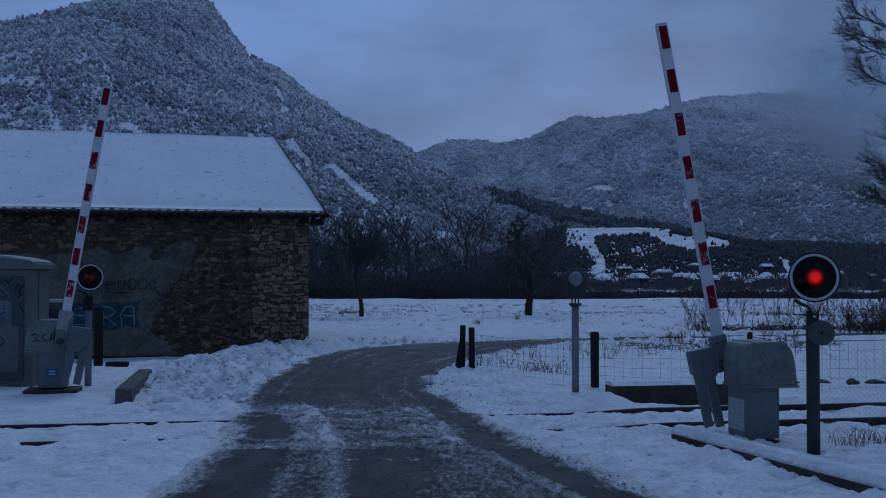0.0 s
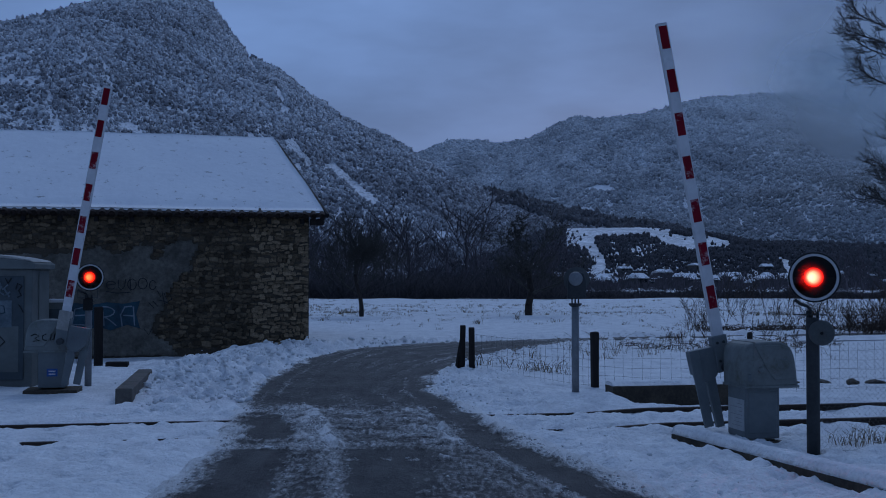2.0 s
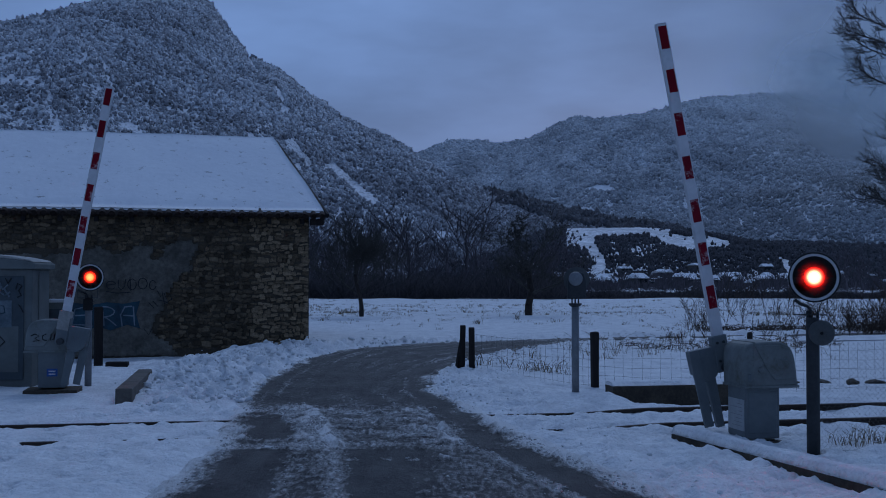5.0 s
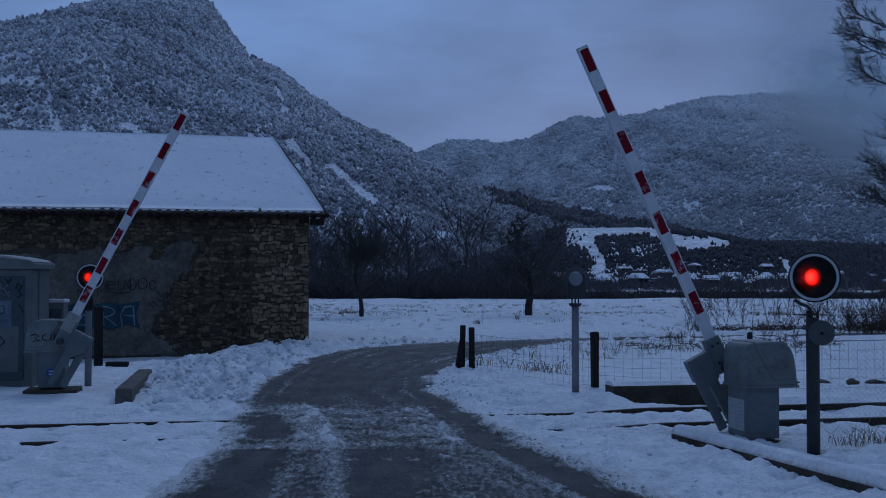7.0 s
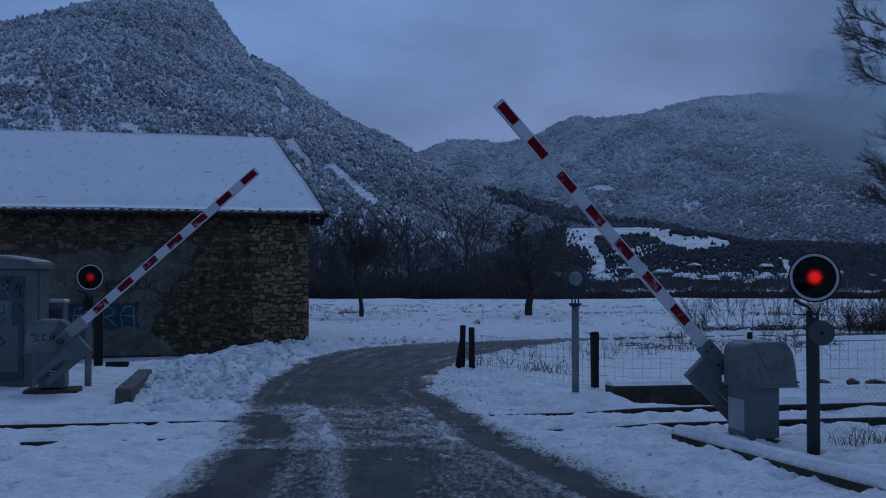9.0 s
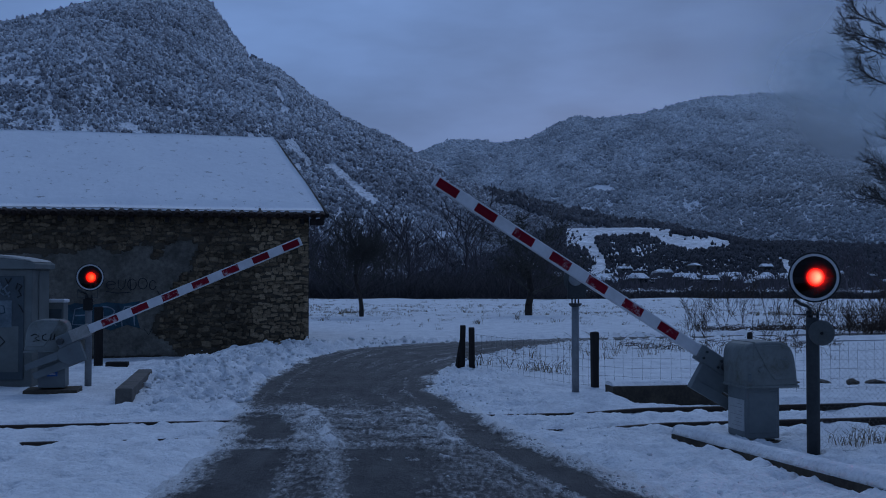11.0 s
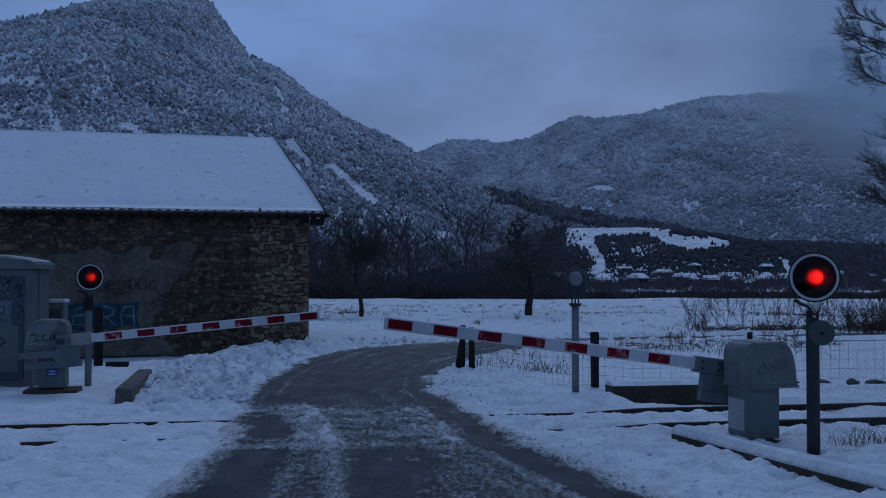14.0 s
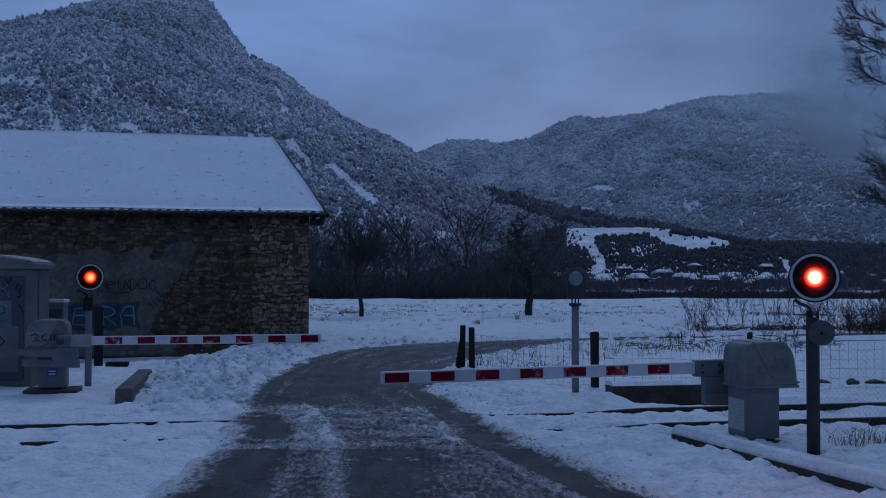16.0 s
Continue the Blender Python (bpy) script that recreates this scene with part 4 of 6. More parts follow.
def bare_tree(name, m, label, seed, height, radius, levels, min_r=0.006, group="", spray=0, **kw):
    seg = tree_segments(seed, height, radius, levels, **kw)
    top = max(s[1][2] for s in seg)
    k = height / top
    seg = [(tuple(c * k for c in a), tuple(c * k for c in b), max(r0, min_r), max(r1, min_r), l) for a, b, r0, r1, l in seg]
    if spray:
        rng = random.Random(seed + 7)
        ends = [s for s in seg if s[4] >= levels - 1]
        for a, b, r0, r1, l in ends:
            d = (Vector(b) - Vector(a)).normalized()
            for _ in range(spray):
                q = Vector(b) + (d + Vector((rng.uniform(-1, 1), rng.uniform(-1, 1), rng.uniform(-0.7, 0.9)))).normalized() * rng.uniform(0.12, 0.34)
                seg.append((b, tuple(q), min_r * 0.9, min_r * 0.5, levels + 1))
    t = thing(name, m, label, "tree", group)
    trunk = [s for s in seg if s[4] == 0]
    crown = [s for s in seg if s[4] > 0]
    for nm, ss, sides, mat in (("trunk", trunk, 7, BARK), ("crown", crown, 3, CROWN)):
        V, F = bars(ss, sides)
        ob = new(nm, np_mesh(nm, V, F, mat, True))
        ob.parent = t
    return t


bare_tree("field_tree", pose(-3.72, 51, 0), "small bare fruit tree with a dark twiggy crown", 4, 4.75, 0.115, 4, 0.008, group="trees in the field", spray=2, spread=0.72, kids=3, trunk=0.58)
bare_tree("field_tree", pose(3.98, 52, 0), "broad bare fruit tree with a dense dark crown", 23, 5.2, 0.19, 4, 0.009, group="trees in the field", spray=2, spread=0.85, kids=3, trunk=0.36, gnarl=0.4)


def make_roadside_tree():
    """A tall tree by the fence: only the ends of its long limbs reach over the field."""
    rng = random.Random(52)
    t = thing("roadside_tree", pose(10.62, 22, 0), "tall bare tree with long twiggy limbs by the fence", "tree")
    V, F = bars([((0, 0, -0.1), (0.05, 0, 3.2), 0.19, 0.16), ((0.05, 0, 3.2), (0.0, 0.1, 6.2), 0.16, 0.11), ((0.0, 0.1, 6.2), (0.1, 0, 9.5), 0.11, 0.04)], 9)
    trunk = new("trunk", np_mesh("trunk", V, F, BARK, True))
    trunk.parent = t
    seg = []

    def twig(p, d, length, r, level):
        for i in range(3):
            q = p + d * (length / 3)
            seg.append((tuple(p), tuple(q), max(r, 0.003), max(r * 0.8, 0.0024)))
            d = (d + Vector((rng.uniform(-1, 1), rng.uniform(-1, 1), rng.uniform(-1, 1))) * 0.14 + Vector((0, 0, 0.13))).normalized()
            if level < 2:
                for _ in range(2):
                    side = Vector((rng.uniform(-1, 0.5), rng.uniform(-1, 1), rng.uniform(-0.9, 0.8))).normalized()
                    twig(q, (d * 0.75 + side * 0.65).normalized(), length * rng.uniform(0.35, 0.6), r * 0.55, level + 1)
            p, r = q, r * 0.8

    limbs = [(5.9, -1.9, 6.10, -2.70, 6.42), (5.2, -2.0, 5.58, -2.38, 5.90), (6.2, -1.8, 6.75, -2.45, 7.10), (6.0, -1.8, 6.35, -2.38, 6.75), (6.6, -1.6, 7.30, -2.25, 7.70),
             (3.0, -1.6, 3.65, -2.05, 4.10), (2.7, -1.5, 3.20, -2.0, 3.40), (3.6, -1.5, 4.20, -1.95, 4.50), (2.4, -1.6, 3.35, -2.0, 3.75),
             (4.6, 1.3, 5.4, 2.2, 6.2), (6.0, 1.2, 6.9, 1.9, 7.7), (3.5, 1.2, 4.3, 2.1, 4.9)]
    for z0, xc, zc, x1, z1 in limbs:
        a, c, e = Vector((0.03, 0, z0)), Vector((xc, rng.uniform(-0.3, 0.3), zc)), Vector((x1, rng.uniform(-0.6, 0.6), z1))
        pts = [a * (1 - k) ** 2 + c * 2 * k * (1 - k) + e * k * k for k in (i / 18 for i in range(19))]
        for i, (p, q) in enumerate(zip(pts, pts[1:])):
            r = 0.036 * (1 - i / 19) + 0.004
            seg.append((tuple(p), tuple(q), r, r * 0.94))
            if i > 8:
                along_limb = (q - p).normalized()
                for _ in range(2):
                    side = Vector((rng.uniform(-0.8, 0.4) * (1 if x1 < 0 else -1), rng.uniform(-1, 1), rng.uniform(-0.8, 1))).normalized()
                    twig(q, (along_limb * 0.75 + side * 0.6).normalized(), rng.uniform(0.2, 0.42), 0.008, 0)
    V, F = bars(seg, 3)
    crown = new("crown", np_mesh("crown", V, F, TWIG, True))
    crown.parent = t


make_roadside_tree()


def make_far_trees():
    """Rows of bare trees along the far edge of the field, all in one mesh."""
    rng = np.random.RandomState(77)
    models = []
    rr = random.Random(8)
    for k in range(7):
        seg = tree_segments(100 + k, 10, 0.16, 3, spread=0.7, kids=3, trunk=0.42)
        top = max(s[1][2] for s in seg)
        seg = [(tuple(c * 10 / top for c in a), tuple(c * 10 / top for c in b), max(r0, 0.045), max(r1, 0.035)) for a, b, r0, r1, l in seg if l < 3 or rr.random() < 0.12]
        models.append(bars(seg, 3))
    Vs, Fs, base = [], [], 0
    places = []
    for k in range(100):
        b = rng.uniform(-0.20, 0.115)
        d = rng.uniform(100, 180)
        hgt = rng.uniform(5, 11) * (1.05 if b < 0.03 else 0.8)
        places.append((b * d, d, hgt))
    for k in range(46):
        b = rng.uniform(0.11, 0.5)
        d = rng.uniform(125, 200)
        places.append((b * d, d, rng.uniform(0.9, 2.0) if b < 0.34 else rng.uniform(4, 8)))
    for k in range(45):
        d = rng.uniform(130, 210)
        places.append((rng.uniform(0.325, 0.52) * d, d, rng.uniform(3.5, 9)))
    for k in range(110):
        d = rng.uniform(180, 318)
        places.append((rng.uniform(0.08, 0.36) * d, d, rng.uniform(1.4, 3.9) * d / 270))
    # thickets between the houses of the village
    m = 30000
    tb = rng.uniform(0.09, 0.50, m)
    tb = tb[fbm(tb * 60, np.linspace(0, 40, m), 4, 47) > 0.38]
    td = rng.uniform(150, 284, len(tb))
    th = rng.uniform(0.25, 1.0, len(tb)) * (0.4 + 1.9 * (td - 150) / 134) * (0.2 + 1.7 * smooth(0.42, 0.62, fbm(tb * 150, td * 0.05, 3, 49)))
    P = np.stack([tb * td, td, np.zeros(len(tb))], -1)
    Q = P + np.stack([rng.normal(0, 0.35, len(tb)) * th, rng.normal(0, 0.3, len(tb)) * th, th], -1)
    V, F = bars([(p, q, 0.08, 0.03) for p, q in zip(P, Q)], 3)
    tagged(new("thicket", np_mesh("thicket", V, F, HAZY_BARK)), "dark bare thickets between the village houses", "thicket", kind="stuff")
    for x, y, hgt in places:
        V, F = models[rng.randint(7)]
        a, s = rng.uniform(0, 6.28), hgt / 10
        R = np.array([[math.cos(a), -math.sin(a), 0], [math.sin(a), math.cos(a), 0], [0, 0, 1]])
        Vs.append((V @ R.T) * s + [x, y, 0])
        Fs.append(F + base)
        base += len(V)
    ob = new("far_trees", np_mesh("far_trees", np.concatenate(Vs), np.concatenate(Fs), HAZY_BARK))
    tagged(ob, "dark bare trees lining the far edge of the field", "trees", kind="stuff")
    # hedge and undergrowth below them: a thicket of stems
    n = 30000
    b = np.where(rng.rand(n) < 0.4, rng.uniform(-0.26, 0.115, n), rng.uniform(-0.35, 0.5, n))
    far = b < 0.115
    d = 93 + np.where(far, 45, 7) * rng.rand(n) ** 1.6
    clump = 0.4 + 1.3 * fbm(b * 90, d * 0.15, 4, 83)
    hh = clump * np.where(far, rng.uniform(0.3, 1.0, n) * rng.uniform(0.6, 3.0, n), rng.uniform(0.30, 0.70, n))
    P = np.stack([b * d, d, np.zeros(n)], -1)
    Q = P + np.stack([rng.normal(0, 0.75, n) * hh, rng.normal(0, 0.5, n) * hh, hh], -1)
    V, F = bars([(p, q, 0.04, 0.014) for p, q in zip(P, Q)], 3)
    ob = new("hedge", np_mesh("hedge", V, F, HAZY_HEDGE))
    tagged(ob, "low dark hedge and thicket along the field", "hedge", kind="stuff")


make_far_trees()


def house(m, w, dpt, h, roof_h, chimney=False):
    t = thing("village_house", m, "small pale house with a snow-covered roof", "house", "houses of the village")
    part("wall", box(-w / 2, w / 2, -dpt / 2, dpt / 2, 0, h), HOUSE_WALL, t)
    e = 0.4
    bm = bmesh.new()
    v = [bm.verts.new(c) for c in ((-w / 2 - e, -dpt / 2 - e, h - 0.1), (w / 2 + e, -dpt / 2 - e, h - 0.1), (w / 2 + e, dpt / 2 + e, h - 0.1), (-w / 2 - e, dpt / 2 + e, h - 0.1), (-w / 2 - e, 0, h + roof_h), (w / 2 + e, 0, h + roof_h))]
    for f in ((0, 1, 5, 4), (2, 3, 4, 5), (1, 2, 5), (3, 0, 4), (3, 2, 1, 0)):
        bm.faces.new([v[i] for i in f])
    roof = part("roof", bm, ROOF_SNOW, t, "snow-covered roof")
    if chimney:
        part("chimney", box(w * 0.2, w * 0.2 + 0.6, -0.3, 0.3, h + roof_h * 0.6, h + roof_h + 0.9), HOUSE_WALL, roof)
    for k in range(3):
        x = -w / 2 + w * (k + 0.5) / 3
        part("window", box(x - 0.45, x + 0.45, -dpt / 2 - 0.06, -dpt / 2 + 0.05, h * 0.35, h * 0.35 + 1.1), GLASS_DARK, t)
    return t


def make_village():
    rng = random.Random(64)
    houses = [(26, 240, 4.5, 2.2, 12), (88, 262, 6.0, 1.6, 4)]
    for k in range(30):
        d = rng.uniform(215, 318)
        houses.append(((0.098 + 0.232 * (k + rng.uniform(-0.4, 1.4)) / 30) * d, d, rng.uniform(1.8, 3.4), rng.choice((0.7, 1.0, 1.2, 1.5, 2.0)) * d / 260, rng.uniform(-80, 80)))
    for k in range(22):
        u, f = np.array([0.30 + 0.52 * (k + rng.random()) / 22]), np.array([rng.uniform(0.01, 0.17)])
        x, y, z = slope_point(HILL_FOOT, HILL, u, f, 1.0, 10, 15)[0]
        house(pose(x, y, z - 0.3, 0, 0, rng.uniform(-70, 70)), rng.uniform(2.4, 5.2), rng.uniform(2.4, 3.6), rng.uniform(1.1, 2.1), rng.uniform(0.5, 1.0), rng.random() < 0.4)
    for x, y, w, h, rz in houses:
        house(pose(x, y, -0.05, 0, 0, rz), w, rng.uniform(2.4, 3.6), h, rng.uniform(0.6, 1.0), w > 4.2)


make_village()


# ---- field grass and shrubs ----
def make_grass():
    rng = np.random.RandomState(31)
    seg = []
    def tuft(x, y, n, hgt, r):
        z = float(snow_height(np.array([x]), np.array([y]))[0]) if y < 40 else 0.0
        for _ in range(n):
            ox, oy = rng.normal(0, 0.07, 2)
            a, b = rng.normal(0, 0.55, 2)
            h = hgt * rng.uniform(0.4, 1.2)
            mid = (x + ox + a * h * 0.4, y + oy + b * h * 0.4, z + h * 0.65)
            seg.append(((x + ox, y + oy, z - 0.04), mid, r, r * 0.8))
            seg.append((mid, (mid[0] + a * h * 0.6, mid[1] + b * h * 0.6, z + h * rng.uniform(0.75, 1.0)), r * 0.8, r * 0.4))
    for _ in range(1900):
        y = rng.choice([rng.normal(60, 4), rng.normal(52, 6), rng.uniform(40, 100)], p=[0.45, 0.25, 0.3])
        x = rng.uniform(-0.14, 0.45) * y
        if vnoise(x * 0.35, y * 0.35, 66) < 0.45:
            continue
        tuft(x, max(y, 38), rng.randint(3, 8), rng.uniform(0.04, 0.15), 0.006)
    for _ in range(420):
        y = rng.choice([rng.normal(72, 0.8), rng.normal(57, 2.5)])
        tuft(rng.uniform(-0.13, 0.2) * y, y, rng.randint(3, 8), rng.uniform(0.04, 0.12), 0.007)
    for _ in range(130):
        x = rng.uniform(1.0, 9.0)
        y = rng.uniform(22.5, 30) + max(0, x - 2) * 0.15
        if road_distance(np.array([x]), np.array([y]))[0][0] > 0.5 and vnoise(x * 0.9, y * 0.9, 68) > 0.42:
            tuft(x, y, rng.randint(2, 7), rng.uniform(0.12, 0.42), 0.005)
    for _ in range(26):
        x = rng.uniform(0.6, 2.4)
        tuft(x, 21.3 + rng.normal(0, 0.25), rng.randint(3, 8), rng.uniform(0.1, 0.3), 0.005)
    for _ in range(70):
        x = rng.uniform(4.2, 6.0)
        tuft(x, 11.4 + 0.16 * (x - 3.8) + rng.uniform(0.05, 0.6), rng.randint(3, 7), rng.uniform(0.08, 0.25), 0.003)
    for _ in range(900):
        y = rng.choice([rng.normal(55, 1.5), rng.normal(66, 3), rng.uniform(42, 90)])
        x = rng.uniform(-0.13, 0.42) * y
        if fbm(x * 0.22, y * 0.5, 3, 67) > 0.5:
            tuft(x, y, rng.randint(6, 14), rng.uniform(0.08, 0.24), 0.007)
    V, F = bars(seg, 3)
    tagged(new("dry_grass", np_mesh("dry_grass", V, F, GRASS)), "dry brown grass stalks poking through the snow", "grass", kind="stuff")


make_grass()


def make_weeds():
    """A belt of dead brown weeds and brambles along the field's edge, thicker to the east."""
    rng = np.random.RandomState(43)
    n = 4800
    x = 7 + 14 * rng.rand(n) ** 0.8
    y = 37.2 + rng.normal(0, 0.9, n) + 0.06 * (x - 8)
    keep = fbm(x * 1.1, y * 0.8, 3, 44) > np.interp(x, [7, 11, 13, 21], [0.58, 0.54, 0.48, 0.44])
    x, y = x[keep], y[keep]
    # scattered clumps on the verge between the lane and the fence
    cx, cy = rng.uniform(4.5, 10.5, 32), rng.uniform(26, 34, 32)
    off = rng.normal(0, 0.28, (32, 22, 2))
    vx, vy = (cx[:, None] + off[:, :, 0]).ravel(), (cy[:, None] + 0.25 * (cx[:, None] - 4.5) + off[:, :, 1]).ravel()
    away = road_distance(vx, vy)[0] > 0.6
    x, y = np.concatenate([x, vx[away]]), np.concatenate([y, vy[away]])
    n = len(x)
    h = rng.uniform(0.06, 0.27, n) * np.interp(x, [7, 12, 15, 21], [0.6, 0.9, 1.25, 1.5])
    lean = rng.normal(0, 0.6, (n, 2))
    P = np.stack([x, y, np.full(n, -0.05)], -1)
    Q = P + np.stack([lean[:, 0] * h, lean[:, 1] * h, h], -1)
    T = Q + np.stack([lean[:, 0] * h * 0.9 + rng.normal(0, 0.1, n), lean[:, 1] * h, h * rng.uniform(-0.2, 0.5, n)], -1)
    V, F = bars([(p, q, 0.010, 0.007) for p, q in zip(P, Q)] + [(q, t, 0.007, 0.004) for q, t in zip(Q, T)], 3)
    tagged(new("weeds", np_mesh("weeds", V, F, BUSH)), "dead brown weeds and brambles along the field edge", "weeds", kind="stuff")


make_weeds()


def shrub(x, y, seed, height, stems, width, tilt=-0.15):
    rng = random.Random(seed)
    seg = []
    for _ in range(int(stems * 1.35)):
        s = tree_segments(rng.random(), height * rng.uniform(0.35, 1.0), 0.010, 3, spread=0.5, kids=2, trunk=0.55, gnarl=0.22, lean=(tilt + rng.uniform(-0.6, 0.6), rng.uniform(-0.4, 0.4)))
        ox, oy = rng.uniform(-width, width), rng.uniform(-0.4, 0.4)
        seg += [((a[0] + ox, a[1] + oy, a[2]), (b[0] + ox, b[1] + oy, b[2]), max(r0, 0.005), max(r1, 0.0035)) for a, b, r0, r1, _ in s]
    V, F = bars(seg, 3)
    ob = new("shrub", np_mesh("shrub", V, F, BUSH))
    ob.matrix_basis = pose(x, y, 0.0)
    tagged(ob, "leafless brown shrub standing in the snow", "shrub", "shrubs behind the fence")


for k, (x, y, hgt, stems, w) in enumerate(((16.2, 38.2, 1.5, 9, 0.5), (15.9, 37.4, 1.1, 8, 0.6), (17.0, 38.6, 1.9, 9, 0.6))):
    shrub(x, y, 400 + k, hgt, stems, w, -1.1)
for k, (x, y, hgt, stems, w) in enumerate(((8.6, 37.5, 1.15, 7, 0.5), (10.0, 38, 1.4, 8, 0.6), (11.4, 37, 1.5, 8, 0.5), (12.6, 38.5, 1.1, 7, 0.6), (14.3, 37.5, 1.3, 9, 0.6), (9.2, 30.5, 0.55, 6, 0.6), (6.4, 29.5, 0.5, 5, 0.5), (15.4, 36.5, 1.5, 9, 0.6), (13.4, 35.5, 0.7, 8, 0.8), (13.2, 34.0, 1.0, 12, 0.8), (14.2, 35.0, 1.3, 14, 0.8), (14.9, 33.5, 1.1, 14, 0.9), (12.6, 36.2, 0.8, 12, 0.9), (15.8, 35.0, 1.5, 12, 0.8), (8.7, 36.8, 0.5, 12, 0.5), (11.0, 36.5, 0.45, 12, 0.7), (14.6, 36.2, 0.9, 18, 0.9), (13.6, 33.2, 0.7, 14, 0.9))):
    shrub(x, y, 300 + k, hgt, stems, w)


# ---- the stone barn ----
def make_barn():
    yaw = 14
    t = thing("stone_barn", pose(-3.53, 29.4, 0, 0, 0, yaw), "old rubble-stone barn with patched render and a snowy roof", "barn")
    W, H, D, SKEW = 13.5, 3.46, 8.1, 0.55
    EY, RZ = -0.32, 5.86
    part("wall", box(-W, -0.004, 0, 0.5, -0.3, H - 0.06), MORTAR, t, "earth-mortared rubble front wall")
    part("wall", box(-W, 0, D - 0.5, D, -0.3, H - 0.06), MORTAR, t)
    for x0 in (-W, -0.5 - SKEW * 0.5):
        bm = prism([(0.5, -0.3), (D - 0.5, -0.3), (D - 0.5, H - 0.1), (D / 2, RZ - 0.35), (0.5, H - 0.1)], x0, x0 + 0.45)
        bm.transform(Matrix.Rotation(radians(90), 4, "Z") @ Matrix.Diagonal((1, -1, 1, 1)))
        part("gable", bm, MORTAR, t)
    # roof: two slabs, then the snow that lies on them
    def slab(lo, th, inset=0.0, back=False, lumpy=0.0):
        nx, ny = 90, 30
        U, V2 = np.meshgrid(np.linspace(0, 1, nx), np.linspace(0, 1, ny))
        ridge_y = D / 2
        Y = EY + inset + (ridge_y - EY - inset) * V2
        right = 0.38 - inset - (SKEW + 0.38) * V2
        X = -W - 0.3 + (W + 0.3 + right) * U
        zz = H + (RZ - H) * (Y - EY) / (ridge_y - EY)
        top = zz + lo + th - lumpy * 0.05 * smooth(0.92, 1.0, 1 - V2) * 1.0 + lumpy * (fbm(X * 0.7, Y * 0.9, 4, 5) - 0.47) * 0.09
        edge = lumpy * (fbm(X * 3.0, Y * 0 + 3, 3, 6) - 0.47) * 0.16
        Y2 = Y + edge * smooth(0.75, 1.0, 1 - V2)
        bot = zz + lo
        if back:
            Y, Y2 = D - Y, D - Y2
        P = np.concatenate([np.stack([X, Y2, top], -1).reshape(-1, 3), np.stack([X, Y2, bot], -1).reshape(-1, 3)])
        g = grid_faces(nx, ny)
        n = nx * ny
        idx = np.arange(n).reshape(ny, nx)
        loop = np.concatenate([idx[0, :-1], idx[:-1, -1], idx[-1, :0:-1], idx[:0:-1, 0]])
        sides = np.stack([loop, np.roll(loop, -1), np.roll(loop, -1) + n, loop + n], -1)
        return P, np.concatenate([g, g[:, ::-1] + n, sides])
    for back in (False, True):
        P, F = slab(-0.09, 0.09, 0.0, back)
        roof = new("roof", np_mesh("roof", P, F, TILE))
        roof.parent = t
        P, F = slab(0.012, 0.10, 0.03, back, 1.0)
        snow = new("snow_cover", np_mesh("snow_cover", P, F, ROOF_SNOW, True))
        snow.parent = roof
        tagged(snow, "even snow cover with a ragged edge")
    # round eave tiles
    tile = lathe([(0.085, 0), (0.085, 0.5), (0.068, 0.5), (0.068, 0)], 10, Matrix.Rotation(radians(-90), 4, "X"))
    me = bpy.data.meshes.new("eave_tile")
    tile.to_mesh(me)
    tile.free()
    me.materials.append(TILE)
    pitch = math.degrees(math.atan2(RZ - H, D / 2 - EY))
    n = 62
    for k in range(n):
        ob = new("eave_tile", me)
        ob.parent = t
        ob.matrix_basis = pose(-W - 0.2 + (W + 0.5) * k / (n - 1), EY - 0.07 + 0.015 * math.sin(k * 2.3), H - 0.08 + 0.006 * math.sin(k * 1.7), pitch, 0, 0)
    # rafter ends and the purlin that sticks out at the gable
    for k in range(16):
        x = -W + 0.4 + k * 0.86
        part("rafter_end", box(x - 0.05, x + 0.05, EY + 0.04, 0.1, H - 0.26, H - 0.13), DARK_WOOD, t)
    part("purlin_end", box(0.0, 0.36, EY + 0.05, EY + 0.22, H - 0.30, H - 0.13, 0.01), DARK_WOOD, t)
    part("verge_board", tube([(0.43, EY - 0.02, H - 0.05), (-SKEW + 0.06, D / 2, RZ - 0.04)], 0.07, 6), DARK_WOOD, t)

    # render over most of the wall, broken away towards the corner and below the eaves
    cell, x0, z1 = 0.07, -W, H - 0.1
    nx, nz = int((W - 1.8) / cell), int((z1 + 0.2) / cell)
    X, Z = np.meshgrid(x0 + np.arange(nx + 1) * cell, -0.2 + np.arange(nz + 1) * cell)
    n1 = fbm(X * 1.3, Z * 1.6, 4, 121) - 0.47
    n2 = fbm(X * 0.9, Z * 2.0, 4, 131) - 0.47
    cover = ((-3.35 + 1.5 * n1 + 0.25 * (Z - 1.5)) - X > 0) & (2.55 + 1.3 * n2 - Z > 0)
    jx, jz = (np.random.RandomState(9).rand(2, *X.shape) - 0.5) * cell * 0.7
    Yf = -0.035 + (fbm(X * 2, Z * 2, 3, 141) - 0.47) * 0.03
    front = np.stack([X + jx, Yf, Z + jz], -1).reshape(-1, 3)
    back = front.copy()
    back[:, 1] = 0.004
    g = grid_faces(nx + 1, nz + 1)
    keep = cover.ravel()[g].all(1)
    g = g[keep]
    edges = {}
    for f in g:
        for i in range(4):
            a, b = int(f[i]), int(f[(i + 1) % 4])
            edges[(a, b)] = 1
    n = len(front)
    side = np.array([(b, a, a + n, b + n) for a, b in edges if (b, a) not in edges])
    ob = new("render_coat", np_mesh("render_coat", np.concatenate([front, back]), np.concatenate([g, side]), PLASTER, True))
    ob.parent = t
